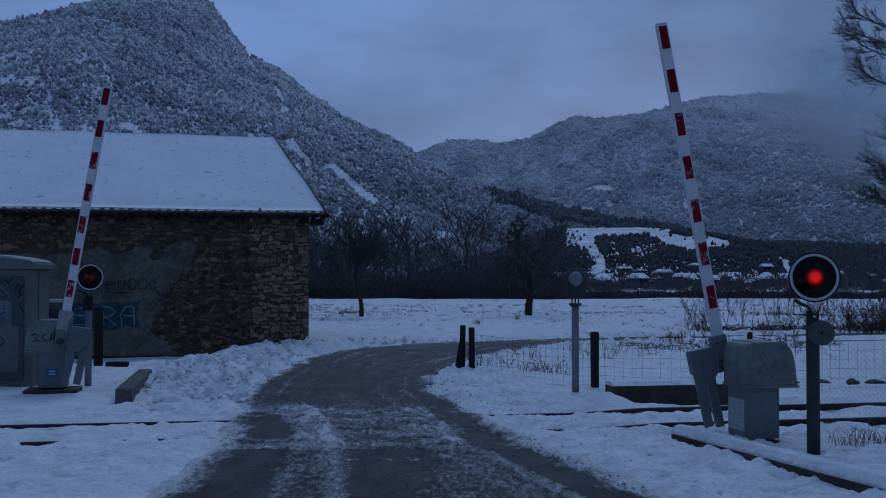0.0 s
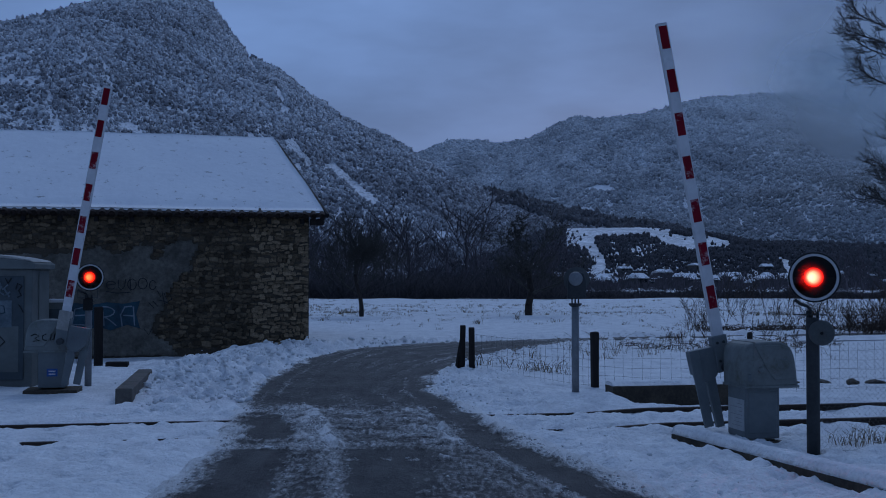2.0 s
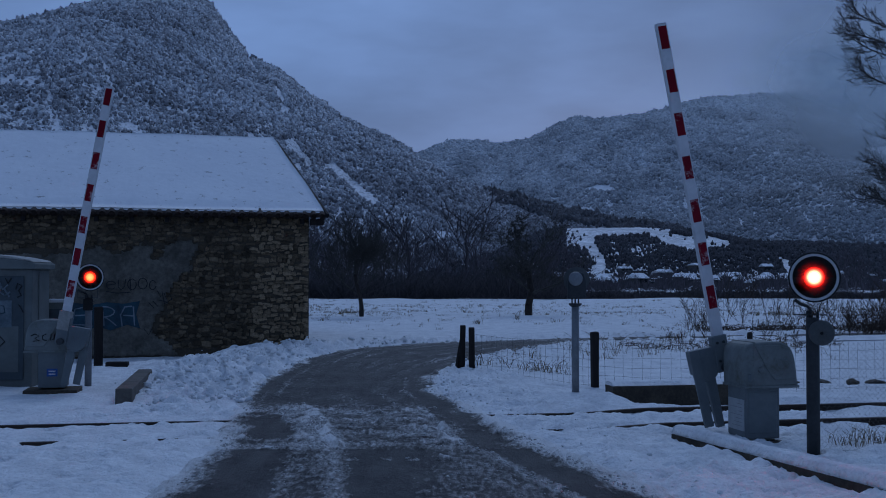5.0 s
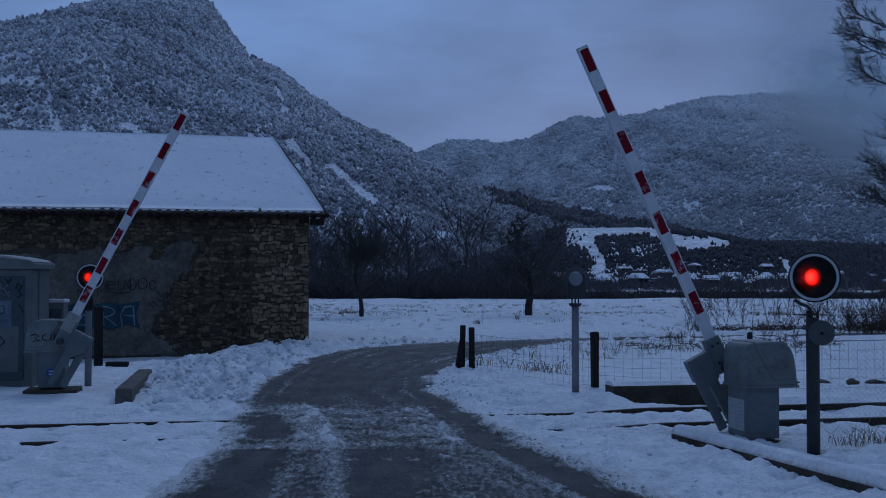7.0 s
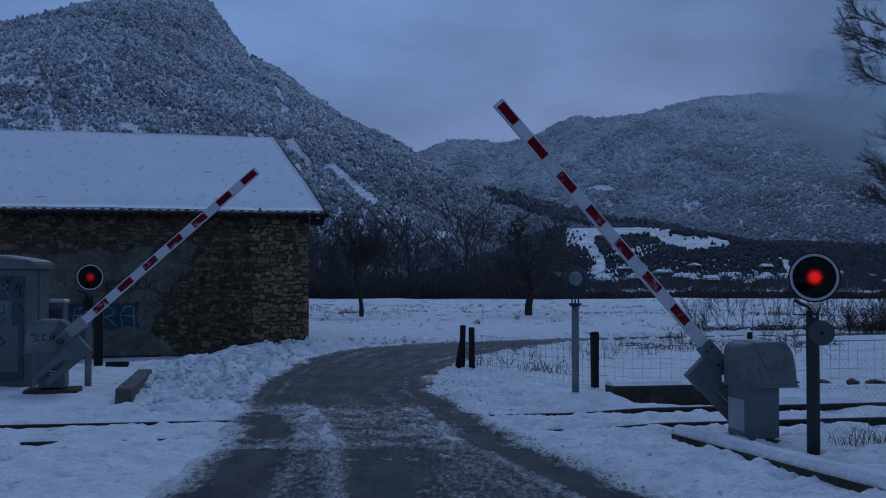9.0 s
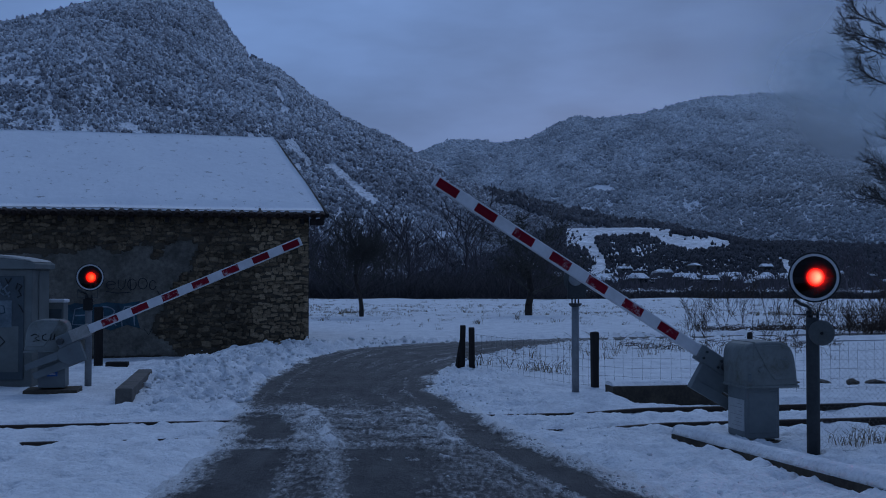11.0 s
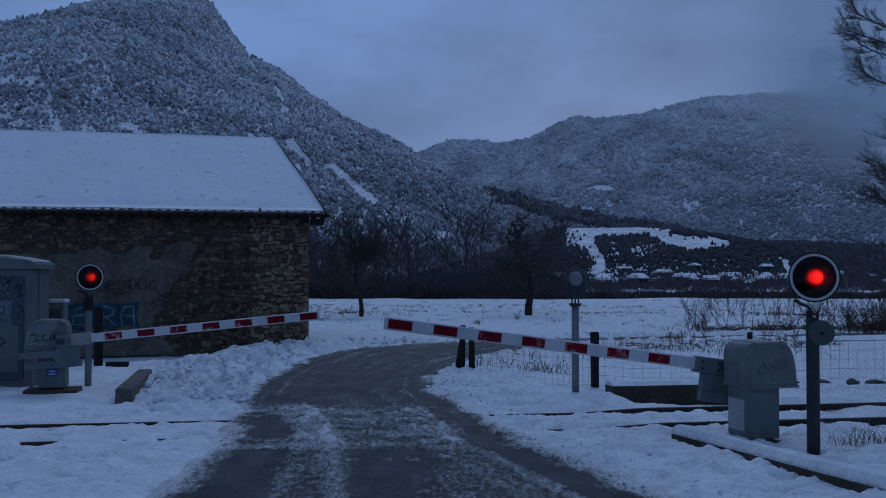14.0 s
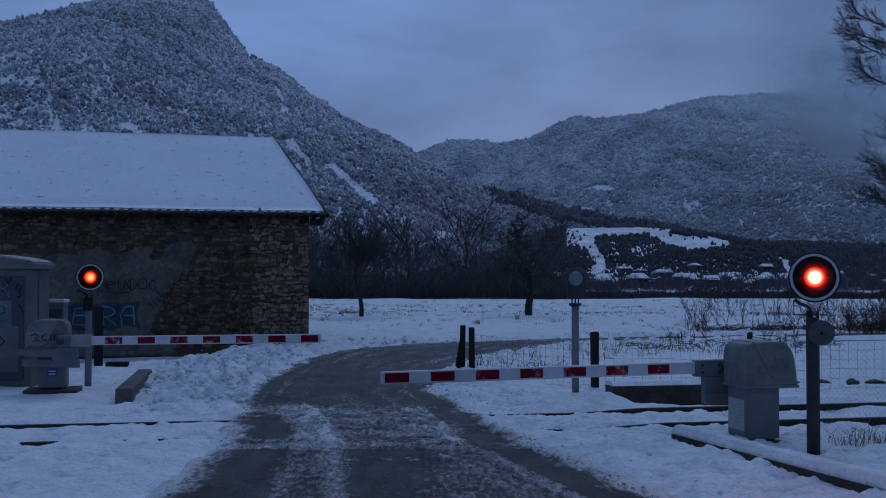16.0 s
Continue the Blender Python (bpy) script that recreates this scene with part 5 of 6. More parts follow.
    tagged(ob, "stained grey render breaking off the stone")

    # rubble stones where the render is gone
    variants = []
    for k in range(8):
        bm = box(-0.5, 0.5, -0.5, 0.5, -0.5, 0.5, 0.2, jitter=0.0)
        for v in bm.verts:
            v.co += Vector([random.uniform(-0.15, 0.15) for _ in range(3)])
        me = bpy.data.meshes.new("stone")
        bm.to_mesh(me)
        bm.free()
        me.materials.append(STONE)
        variants.append(me)
    rng = random.Random(14)
    rows = []
    z = -0.05
    while z < H - 0.16:
        h = rng.uniform(0.06, 0.14)
        x = -0.02 if rng.random() < 0.5 else -0.01
        while x > -W + 0.3:
            w = rng.choice((rng.uniform(0.07, 0.15), rng.uniform(0.12, 0.26)))
            cx, cz = x - w / 2, z + h / 2
            gx = (cx - x0) / cell
            gz = (cz + 0.2) / cell
            covered = 0 <= gx < nx and 0 <= gz < nz and cover[int(gz), int(gx)]
            if not covered:
                wave = 0.02 * math.sin(cx * 2.1 + z * 1.3) + rng.uniform(-0.03, 0.03)
                rows.append((cx, min(cz + wave, H - 0.16), w, h * rng.uniform(0.75, 1.2)))
            x -= w + 0.012
        z += h + 0.008
    rows.sort(key=lambda r: -r[0])
    Vs, Fs, base = [], [], 0
    for i, (cx, cz, w, h) in enumerate(rows):
        me = variants[rng.randrange(8)]
        m = pose(cx, 0.05 - rng.uniform(0, 0.04), cz + rng.uniform(-0.015, 0.015), 0, rng.uniform(-14, 14), 0) @ Matrix.Diagonal((w * 1.02, 0.13, h * 1.06, 1))
        if i < 300:
            ob = new("stone", me)
            ob.parent = t
            ob.matrix_basis = m
        else:
            V = np.array([(m @ v.co)[:] for v in me.vertices])
            for p in me.polygons:
                ids = list(p.vertices)
                for q in range(1, len(ids) - 1):
                    Fs.append((base + ids[0], base + ids[q], base + ids[q + 1]))
            Vs.append(V)
            base += len(V)
    if Vs:
        ob = new("stonework", np_mesh("stonework", np.concatenate(Vs), Fs, STONE))
        ob.parent = t
        tagged(ob, "smaller rubble stones under the eaves", kind="stuff")

    # spray paint on the render
    def stroke(name, pts, r, mat):
        bm = tube([(x, -0.058, z) for x, z in pts], r, 6)
        for v in bm.verts:
            v.co.y = -0.058 + (v.co.y + 0.058) * 0.15
        part(name, bm, mat, t)
    part("painted_panel", prism([(-6.12, 1.06), (-5.85, 1.16), (-5.5, 1.10), (-5.1, 1.17), (-4.7, 1.13), (-4.29, 1.20), (-4.38, 0.85), (-4.28, 0.50), (-4.6, 0.6), (-5.0, 0.46), (-5.3, 0.56), (-5.6, 0.46), (-6.0, 0.5), (-6.05, 0.7)], -0.056, -0.05), SPRAY_BLUE, t, "blue sprayed panel")
    def arc(cx, cz, rx, rz, a0, a1, n=9):
        return [(cx + rx * math.cos(radians(a0 + (a1 - a0) * i / n)), cz + rz * math.sin(radians(a0 + (a1 - a0) * i / n))) for i in range(n + 1)]
    for pts in ([(-5.58, 1.06), (-5.86, 1.0), (-5.92, 0.62), (-5.56, 0.60)], [(-5.86, 0.84), (-5.62, 0.85)], [(-5.20, 1.06), (-5.16, 0.58)], arc(-5.18, 0.93, 0.27, 0.13, 95, -90), [(-5.14, 0.80), (-5.0, 0.70), (-4.86, 0.58)],
                [(-4.72, 0.56), (-4.76, 0.85), (-4.66, 1.05), (-4.48, 1.07)], [(-4.45, 1.06), (-4.42, 0.58)], [(-4.70, 0.84), (-4.44, 0.82)]):
        stroke("paint_stroke", pts, 0.017, SPRAY_PALE)
    for pts in (arc(-5.18, 1.60, 0.15, 0.10, 10, 320), [(-5.32, 1.60), (-5.04, 1.63)], [(-4.96, 1.74), (-4.97, 1.56), (-4.88, 1.48), (-4.78, 1.56), (-4.75, 1.75)], arc(-4.56, 1.62, 0.13, 0.14, 40, 390), [(-4.62, 1.80), (-4.60, 1.46)], arc(-4.24, 1.64, 0.14, 0.14, 0, 360),
                arc(-3.94, 1.60, 0.10, 0.12, 30, 350), [(-5.32, 1.44), (-5.0, 1.40), (-4.6, 1.42)], [(-3.80, 1.46), (-3.70, 1.30), (-3.60, 1.40), (-3.52, 1.24), (-3.42, 1.38), (-3.36, 1.22)], [(-3.74, 1.22), (-3.5, 1.16), (-3.34, 1.26)], [(-3.66, 1.44), (-3.58, 1.12)],
                [(-4.06, 1.16), (-3.90, 1.02)], [(-3.94, 1.20), (-3.78, 1.06)], [(-4.2, 0.5), (-4.05, 0.34), (-3.95, 0.5)]):
        stroke("paint_stroke", [(-5.12 + (x + 5.33) * 0.82, z) for x, z in pts], 0.011, SPRAY_DARK)


make_barn()


# ---- the barrier drives and booms ----
PIVOT = (-0.164, 0.409, 0.776)
BOOM = 3.975


def make_barrier(m, label):
    t = thing("level_crossing_barrier", m, label, "barrier", "crossing barriers")
    part("foot_slab", box(-0.27, 0.27, -0.27, 0.27, -0.06, 0.012, 0.006), DARK_STONE, t, "dark concrete foot")
    body = part("drive_cabinet", box(-0.2, 0.2, -0.22, 0.22, 0.04, 0.62, 0.012, seg=2), GREY, t, "grey steel cabinet")
    part("door_seam", box(-0.165, 0.165, -0.226, -0.21, 0.1, 0.55, 0.004), GREY, body)
    hood_out = [(-0.235, 0.60), (-0.24, 0.95), (-0.215, 1.045), (-0.15, 1.088), (0.05, 1.10), (0.20, 1.095), (0.285, 1.065), (0.34, 1.0), (0.37, 0.90), (0.388, 0.76), (0.398, 0.66), (0.412, 0.62), (0.25, 0.60)]
    hood = part("hood", prism(hood_out, -0.27, 0.27, 0.04, 4), HOOD, t, "rounded grey hood", True)
    part("hood_rim", box(-0.240, 0.413, -0.275, 0.275, 0.592, 0.622, 0.010, seg=2), HOOD, hood)
    lid = [(-0.12, 1.055), (0.18, 1.06), (0.27, 1.025), (0.325, 0.93), (0.35, 0.80), (0.365, 0.685), (0.11, 0.685), (0.03, 0.79), (-0.04, 0.92)]
    part("hood_panel", prism(lid, -0.284, -0.262, 0.009, 2), HOOD, hood)
    part("hood_panel", prism(lid, 0.262, 0.284, 0.009, 2), HOOD, hood)
    part("boss", lathe([(0, 0), (0.034, 0), (0.03, 0.022), (0, 0.026)], 14, Matrix.Translation((-0.04, -0.268, 0.79)) @ Matrix.Rotation(radians(90), 4, "X")), HOOD, hood)
    part("badge", box(0.17, 0.27, -0.289, -0.282, 0.90, 0.915, 0.002), GREY, hood)
    part("hood_seam", box(-0.125, -0.112, -0.274, 0.274, 0.62, 1.097, 0.003), HOOD, hood)
    part("catch", box(-0.20, -0.155, -0.295, -0.265, 0.66, 0.75, 0.008), GREY, hood)
    part("lock", box(0.2, 0.225, -0.06, 0.0, 0.48, 0.57, 0.006), BLACK, body)
    part("axle", lathe([(0, -0.2), (0.05, -0.2), (0.05, 0.12), (0, 0.12)], 16, Matrix.Translation(PIVOT) @ Matrix.Rotation(radians(90), 4, "X")), POLE, t)
    return t


def make_boom(t):
    """The boom with its holder and counterweights; it points along -x and turns round its own y axis."""
    beam = part("boom", box(-BOOM, -0.34, -0.03, 0.03, -0.068, 0.068, 0.012, seg=2), WHITE, t, "white boom with red bands")
    part("holder", box(-0.37, 0.05, -0.055, 0.055, -0.10, 0.085, 0.01), GREY, beam, "grey clamp")
    for x in (-0.29, -0.08):
        for z in (-0.05, 0.03):
            part("bolt", lathe([(0, 0), (0.016, 0), (0.016, 0.02), (0, 0.02)], 8, Matrix.Translation((x, -0.05, z)) @ Matrix.Rotation(radians(90), 4, "X")), POLE, beam)
    part("counterweight", prism([(-0.26, -0.10), (0.06, -0.10), (0.12, -0.18), (0.12, -0.28), (0.0, -0.40), (-0.26, -0.41)], -0.05, 0.05, 0.008), GREY, beam, "grey counterweight box")
    part("counter_arm", prism([(-0.265, -0.415), (0.0, -0.415), (0.62, -0.39), (0.62, -0.28), (0.0, -0.29), (-0.265, -0.31)], -0.075, -0.052, 0.004), GREY, beam)
    part("counter_arm", prism([(0.05, -0.25), (0.08, -0.13), (0.66, -0.125), (0.66, -0.215), (0.1, -0.25)], -0.03, 0.03, 0.004), GREY, beam)
    part("slot", box(-0.14, 0.06, -0.052, -0.049, -0.335, -0.318), BLACK, beam)
    part("end_plate", box(-BOOM - 0.006, -BOOM + 0.002, -0.026, 0.026, -0.06, 0.06), WHITE, beam)
    for i in range(7):
        x0 = -BOOM + 0.03 + i * 0.5
        part("red_band", box(x0, x0 + 0.262, -0.0325, 0.0325, -0.05, 0.05), RED if i in (0, 1) else WORN_RED, beam, "red reflective band" if i < 2 else "scuffed red reflective band")
    return beam


barrier_near = make_barrier(pose(3.445, 12.43, 0, 0, 0, 11), "grey barrier drive with data plate and red-white boom")
boom_near = make_boom(barrier_near)
barrier_far = copy_thing(barrier_near, pose(-6.094, 17.51, 0.047, 0, 0, 191))
barrier_far["label"] = "grey barrier drive with a blue sticker and red-white boom"
boom_far = [o for o in barrier_far.children if o.name.startswith("boom")][0]

part("sleeve", box(-0.47, -0.17, -0.062, 0.062, -0.09, 0.092, 0.008), BARE_ROOT, boom_far, "bare weathered boom root")
plate = part("data_plate", box(-0.207, -0.199, -0.19, 0.19, 0.12, 0.46), PLATE, barrier_near, "pale metal data plate")
for z in (0.41, 0.37, 0.33, 0.29, 0.25, 0.21, 0.17):
    part("print_line", box(-0.2085, -0.2065, -0.15, 0.05 + 0.1 * math.sin(z * 90), z - 0.003, z + 0.003), INK, plate)
part("footing", box(-0.40, 0.40, -0.30, 0.36, -0.12, 0.02, 0.01), DARK_STONE, barrier_far, "broad dark footing")
sticker = part("sticker", box(-0.09, 0.07, 0.221, 0.227, 0.22, 0.34), BLUE, barrier_far, "blue and white sticker")
for z in (0.255, 0.30):
    part("print_line", box(-0.06, 0.04, 0.2265, 0.229, z - 0.01, z + 0.01), WHITE, sticker)
for pts in ([(0.30, 0.85), (0.24, 0.88), (0.18, 0.85), (0.24, 0.81), (0.17, 0.78), (0.26, 0.77)], [(0.07, 0.88), (0.13, 0.85), (0.12, 0.79), (0.06, 0.78)], [(0.0, 0.88), (0.01, 0.78), (-0.04, 0.80), (-0.05, 0.88)]):
    part("paint_stroke", tube([(x, 0.285, z) for x, z in pts], 0.008, 6), SPRAY_DARK, barrier_far)


# ---- the flashing signals ----
FACE = Matrix.Rotation(radians(90), 4, "X")  # lathe axis towards the approaching traffic


def make_signal(m, r, label, pole_r, head_z, pole_top, pole_mat, glow, bell):
    t = thing("crossing_signal", m, label, "signal light", "flashing crossing signals")
    part("pole", lathe([(0, -0.05), (pole_r, -0.05), (pole_r, pole_top), (pole_r * 0.9, pole_top + 0.02), (0, pole_top + 0.02)], 24), pole_mat, t, "round steel pole", True)
    hy = -0.10
    up = Matrix.Translation((0.02, hy, head_z)) @ FACE
    head = part("target_board", lathe([(r * 0.8, -0.02), (r * 0.98, -0.02), (r, 0.0), (r, 0.03), (r * 0.95, 0.036), (r * 0.93, 0.018), (r * 0.8, 0.012), (r * 0.8, -0.02)], 48, up), BLACK, t, "round black target board", True)
    part("ring", lathe([(r * 0.835, 0.010), (r * 0.835, 0.022), (r * 0.945, 0.026), (r * 0.945, 0.010)], 48, up), RING, head, "white reflective ring")
    part("lens", lathe([(0, 0.045), (r * 0.25, 0.043), (r * 0.5, 0.036), (r * 0.7, 0.024), (r * 0.82, 0.010)], 40), LENS, head, "dark red lens", True, up)
    part("bracket", tube([(-0.17, hy + 0.02, head_z - r * 0.9), (-0.12, hy + 0.05, head_z - r * 1.06), (-0.05, hy + 0.08, head_z - r * 1.16), (-0.02, 0.0, head_z - r * 1.3), (-0.02, 0, pole_top)], 0.017, 8), POLE, head, "bent steel bracket", True)
    part("guard", tube([(-0.18, hy + 0.04, head_z - r * 0.9), (-0.18, hy + 0.05, head_z - r * 1.5), (0.14, hy + 0.05, head_z - r * 1.5), (0.14, hy + 0.04, head_z - r * 0.9)], 0.007, 6), POLE, head)
    for x in (-0.05, 0.05):
        part("bolt", tube([(x, 0, pole_top), (x, 0, pole_top + 0.09)], 0.014, 6), POLE, t)
    if bell:
        bl = part("bell", lathe([(0, -0.05), (0.11, -0.05), (0.127, -0.03), (0.127, 0.03), (0.10, 0.05), (0.02, 0.058), (0.0, 0.058)], 32, Matrix.Translation((0.085, -0.13, pole_top - 0.13)) @ FACE), BELL, t, "round grey warning bell", True)
        part("bell_cap", lathe([(0, 0.056), (0.018, 0.056), (0.018, 0.066), (0, 0.066)], 12, Matrix.Translation((0.085, -0.13, pole_top - 0.13)) @ FACE), BLACK, bl)
    lamp = part("lamp", lathe([(r * 0.72 * math.sin(a), -r * 0.72 * math.cos(a)) for a in (math.pi * i / 18 for i in range(19))], 32), glow, t, "red flashing lamp", True)
    lamp.matrix_basis = pose(0.02, hy + r * 0.74, head_z)
    part("housing", lathe([(r * 0.82, -0.01), (r * 0.82, -r * 1.3), (r * 0.7, -r * 1.55), (0, -r * 1.58)], 32, up), BLACK, head, "deep black lamp housing", True)
    return t, lamp


signal_near, lamp_near = make_signal(pose(3.77, 11.4, 0, 0, 0, -18), 0.254, "red flashing signal on a dark pole with a bell", 0.066, 1.8, 1.37, POLE, glow_material("lamp_near", 1100, (1.0, 0.0105, 0.006)), True)
signal_far, lamp_far = make_signal(pose(-5.90, 18.6, 0, 0, 0, 17), 0.228, "red flashing signal across the track beside the barn", 0.056, 1.80, 1.42, ZINC, glow_material("lamp_far", 290, (1.0, 0.0105, 0.003)), False)


part("junction_box", box(-0.09, 0.07, -0.12, 0.02, 1.25, 1.45, 0.012), BLACK, signal_far, "small black junction box")


def make_signal_back():
    t = thing("crossing_signal", pose(2.06, 17.4, 0), "grey signal seen from behind on a zinc pole", "signal light")
    part("pole", lathe([(0, -0.05), (0.058, -0.05), (0.058, 1.36), (0, 1.36)], 20), ZINC, t, "round galvanised pole", True)
    part("flange", lathe([(0, 1.34), (0.06, 1.34), (0.10, 1.37), (0.10, 1.395), (0, 1.395)], 16), POLE, t)
    for x in (-0.05, 0.0, 0.05):
        part("bolt", tube([(x, 0, 1.37), (x, 0, 1.50)], 0.012, 6), POLE, t)
    head = part("target_board", lathe([(0, 0.0), (0.185, 0.0), (0.20, 0.015), (0.20, 0.03), (0, 0.035)], 40, Matrix.Translation((0.02, 0, 1.76)) @ FACE), BELL, t, "grey back of the round board", True)
    part("housing", prism([(-0.13, 1.47), (0.15, 1.47), (0.16, 1.72), (0.12, 1.86), (0.02, 1.90), (-0.09, 1.86), (-0.13, 1.72)], -0.14, -0.03, 0.02, 2), POLE, head, "dark lamp housing", True)
    part("cover", lathe([(0, 0.14), (0.10, 0.14), (0.108, 0.155), (0.10, 0.172), (0, 0.178)], 28, Matrix.Translation((-0.01, 0, 1.775)) @ FACE), ZINC, head, "pale round cover", True)


make_signal_back()


# ---- posts, fences, kerbs ----
def post(x, y, w, h, label, lean=0.0, name="fence_post"):
    bm = box(-w / 2, w / 2, -w / 2, w / 2, -0.1, h, 0.012, jitter=0.006)
    ob = part(name, bm, DARK_WOOD, m=pose(x, y, 0, 0, lean, random.uniform(0, 40)))
    return tagged(ob, label, "post", "posts of the fence")


post(0.36, 21.0, 0.10, 0.90, "dark weathered wooden fence post by the bend", 1.0)
post(0.54, 20.9, 0.105, 0.86, "dark weathered wooden fence post beside its twin", -0.5)
post(0.26, 21.1, 0.09, 0.62, "short slanting wooden brace against the post", 12.0, "fence_brace")
post(2.45, 18.05, 0.11, 0.92, "dark square wooden fence post by the signal")
post(4.75, 17.3, 0.07, 0.95, "dark wooden fence post behind the barrier")
post(-7.0, 22.7, 0.17, 1.2, "dark timber post by the barn", 0.0, "timber_post")
tagged(part("timber_beam", box(-0.22, 0.22, -0.1, 0.1, -0.04, 0.10, 0.015), DARK_WOOD, m=pose(-6.55, 22.5, 0, 0, 0, 6)), "low dark timber lying in snow by the post", "timber")


def wire_fence(name, a, b, h, spacing, rows, r, label):
    a, b = Vector(a), Vector(b)
    n = max(2, int((b - a).length / spacing))
    seg = []
    pts = [a.lerp(b, i / n) for i in range(n + 1)]
    for i, p in enumerate(pts):
        o = random.uniform(-0.02, 0.02)
        seg.append(((p.x + o, p.y, 0.02), (p.x, p.y, h + random.uniform(-0.01, 0.01)), r, r))
    for k in range(rows + 1):
        z = 0.06 + (h - 0.06) * k / rows
        for p, q in zip(pts, pts[1:]):
            seg.append(((p.x, p.y, z + 0.012 * math.sin(p.x * 5 + k)), (q.x, q.y, z + 0.012 * math.sin(q.x * 5 + k)), r, r))
    V, F = bars(seg, 3)
    tagged(new(name, np_mesh(name, V, F, POLE)), label, "fence")


wire_fence("wire_fence", (0.54, 20.9, 0), (2.45, 18.05, 0), 0.72, 0.15, 5, 0.0019, "sagging square-mesh wire fence between wooden posts")
wire_fence("wire_fence", (2.45, 18.05, 0), (4.75, 17.3, 0), 0.80, 0.15, 5, 0.0019, "square-mesh wire fence above the low wall")
wire_fence("wire_fence", (4.75, 17.3, 0), (9.5, 18.2, 0), 0.80, 0.15, 5, 0.0019, "square-mesh wire fence running along the railway")


def chain_link():
    a, b, h, s = Vector((3.84, 11.42, 0)), Vector((6.2, 11.85, 0)), 1.15, 0.06
    t = thing("chain_link_fence", pose(*a, 0, 0, math.degrees(math.atan2(b.y - a.y, b.x - a.x))), "thin chain-link fence starting at the signal pole", "fence")
    length = (b - a).length
    seg = []
    k = -h
    while k < length:
        for sgn in (1, -1):
            x0, z0 = (k, 0.0) if sgn > 0 else (k, h)
            x1, z1 = k + h, (h if sgn > 0 else 0.0)
            if x0 < 0:
                z0 += sgn * (-x0)
                x0 = 0
            if x1 > length:
                z1 -= sgn * (x1 - length)
                x1 = length
            if x1 > x0:
                seg.append(((x0, 0.003 * sgn, z0), (x1, 0.003 * sgn, z1), 0.0008, 0.0008))
        k += s
    V, F = bars(seg, 3)
    mesh = new("mesh", np_mesh("mesh", V, F, ZINC))
    mesh.parent = t
    for z in (0.03, h):
        part("line_wire", tube([(0, 0, z), (length, 0, z)], 0.003, 5), ZINC, t)
    part("end_post", lathe([(0, 0), (0.02, 0), (0.02, h + 0.05), (0, h + 0.05)], 10, Matrix.Translation((length, 0, 0))), ZINC, t)


chain_link()


def beam_with_snow(name, a, b, w, h, z, mat, label, snow_th, category):
    a, b = Vector(a), Vector(b)
    length = (b - a).length
    t = thing(name, pose(a.x, a.y, z, 0, 0, math.degrees(math.atan2(b.y - a.y, b.x - a.x))), label, category)
    part("beam", box(0, length, -w / 2, w / 2, -0.16, h, 0.012), mat, t)
    if snow_th:
        nx, ny = max(8, int(length / 0.05)), 9
        U, V2 = np.meshgrid(np.linspace(0, length, nx), np.linspace(-1, 1, ny))
        wob = 1 + (fbm(U * 4, V2 * 0 + 2, 3, 201) - 0.47) * 0.25
        Y = V2 * w * 0.5 * wob
        top = h + snow_th * np.sqrt(np.clip(1 - np.abs(V2) ** 3, 0, 1)) * (0.75 + 0.5 * fbm(U * 3, V2, 3, 203))
        P = np.concatenate([np.stack([U, Y, top], -1).reshape(-1, 3), np.stack([U, Y, np.full_like(U, h - 0.004)], -1).reshape(-1, 3)])
        g = grid_faces(nx, ny)
        n = nx * ny
        idx = np.arange(n).reshape(ny, nx)
        loop = np.concatenate([idx[0, :-1], idx[:-1, -1], idx[-1, :0:-1], idx[:0:-1, 0]])
        sides = np.stack([loop, np.roll(loop, -1), np.roll(loop, -1) + n, loop + n], -1)
        ob = new("snow_cap", np_mesh("snow_cap", P, np.concatenate([g, g[:, ::-1] + n, sides]), SNOW, True))
        ob.parent = t
        tagged(ob, "cap of snow")
    return t


beam_with_snow("edge_beam", (2.62, 12.4), (4.05, 8.0), 0.22, 0.08, 0.0, DARK_STONE, "dark edging beam with a cap of snow along the road", 0.10, "kerb")
beam_with_snow("concrete_kerb", (-4.62, 16.2), (-5.22, 19.6), 0.24, 0.19, 0.0, CONCRETE, "loose concrete kerb block lying in the snow", 0.0, "kerb")


def low_wall():
    t = beam_with_snow("low_wall", (2.42, 16.3), (4.45, 16.7), 0.35, 0.23, 0.0, DARK_STONE, "low dark stone edging wall under snow beside the track", 0.06, "low wall")
    return t


low_wall()


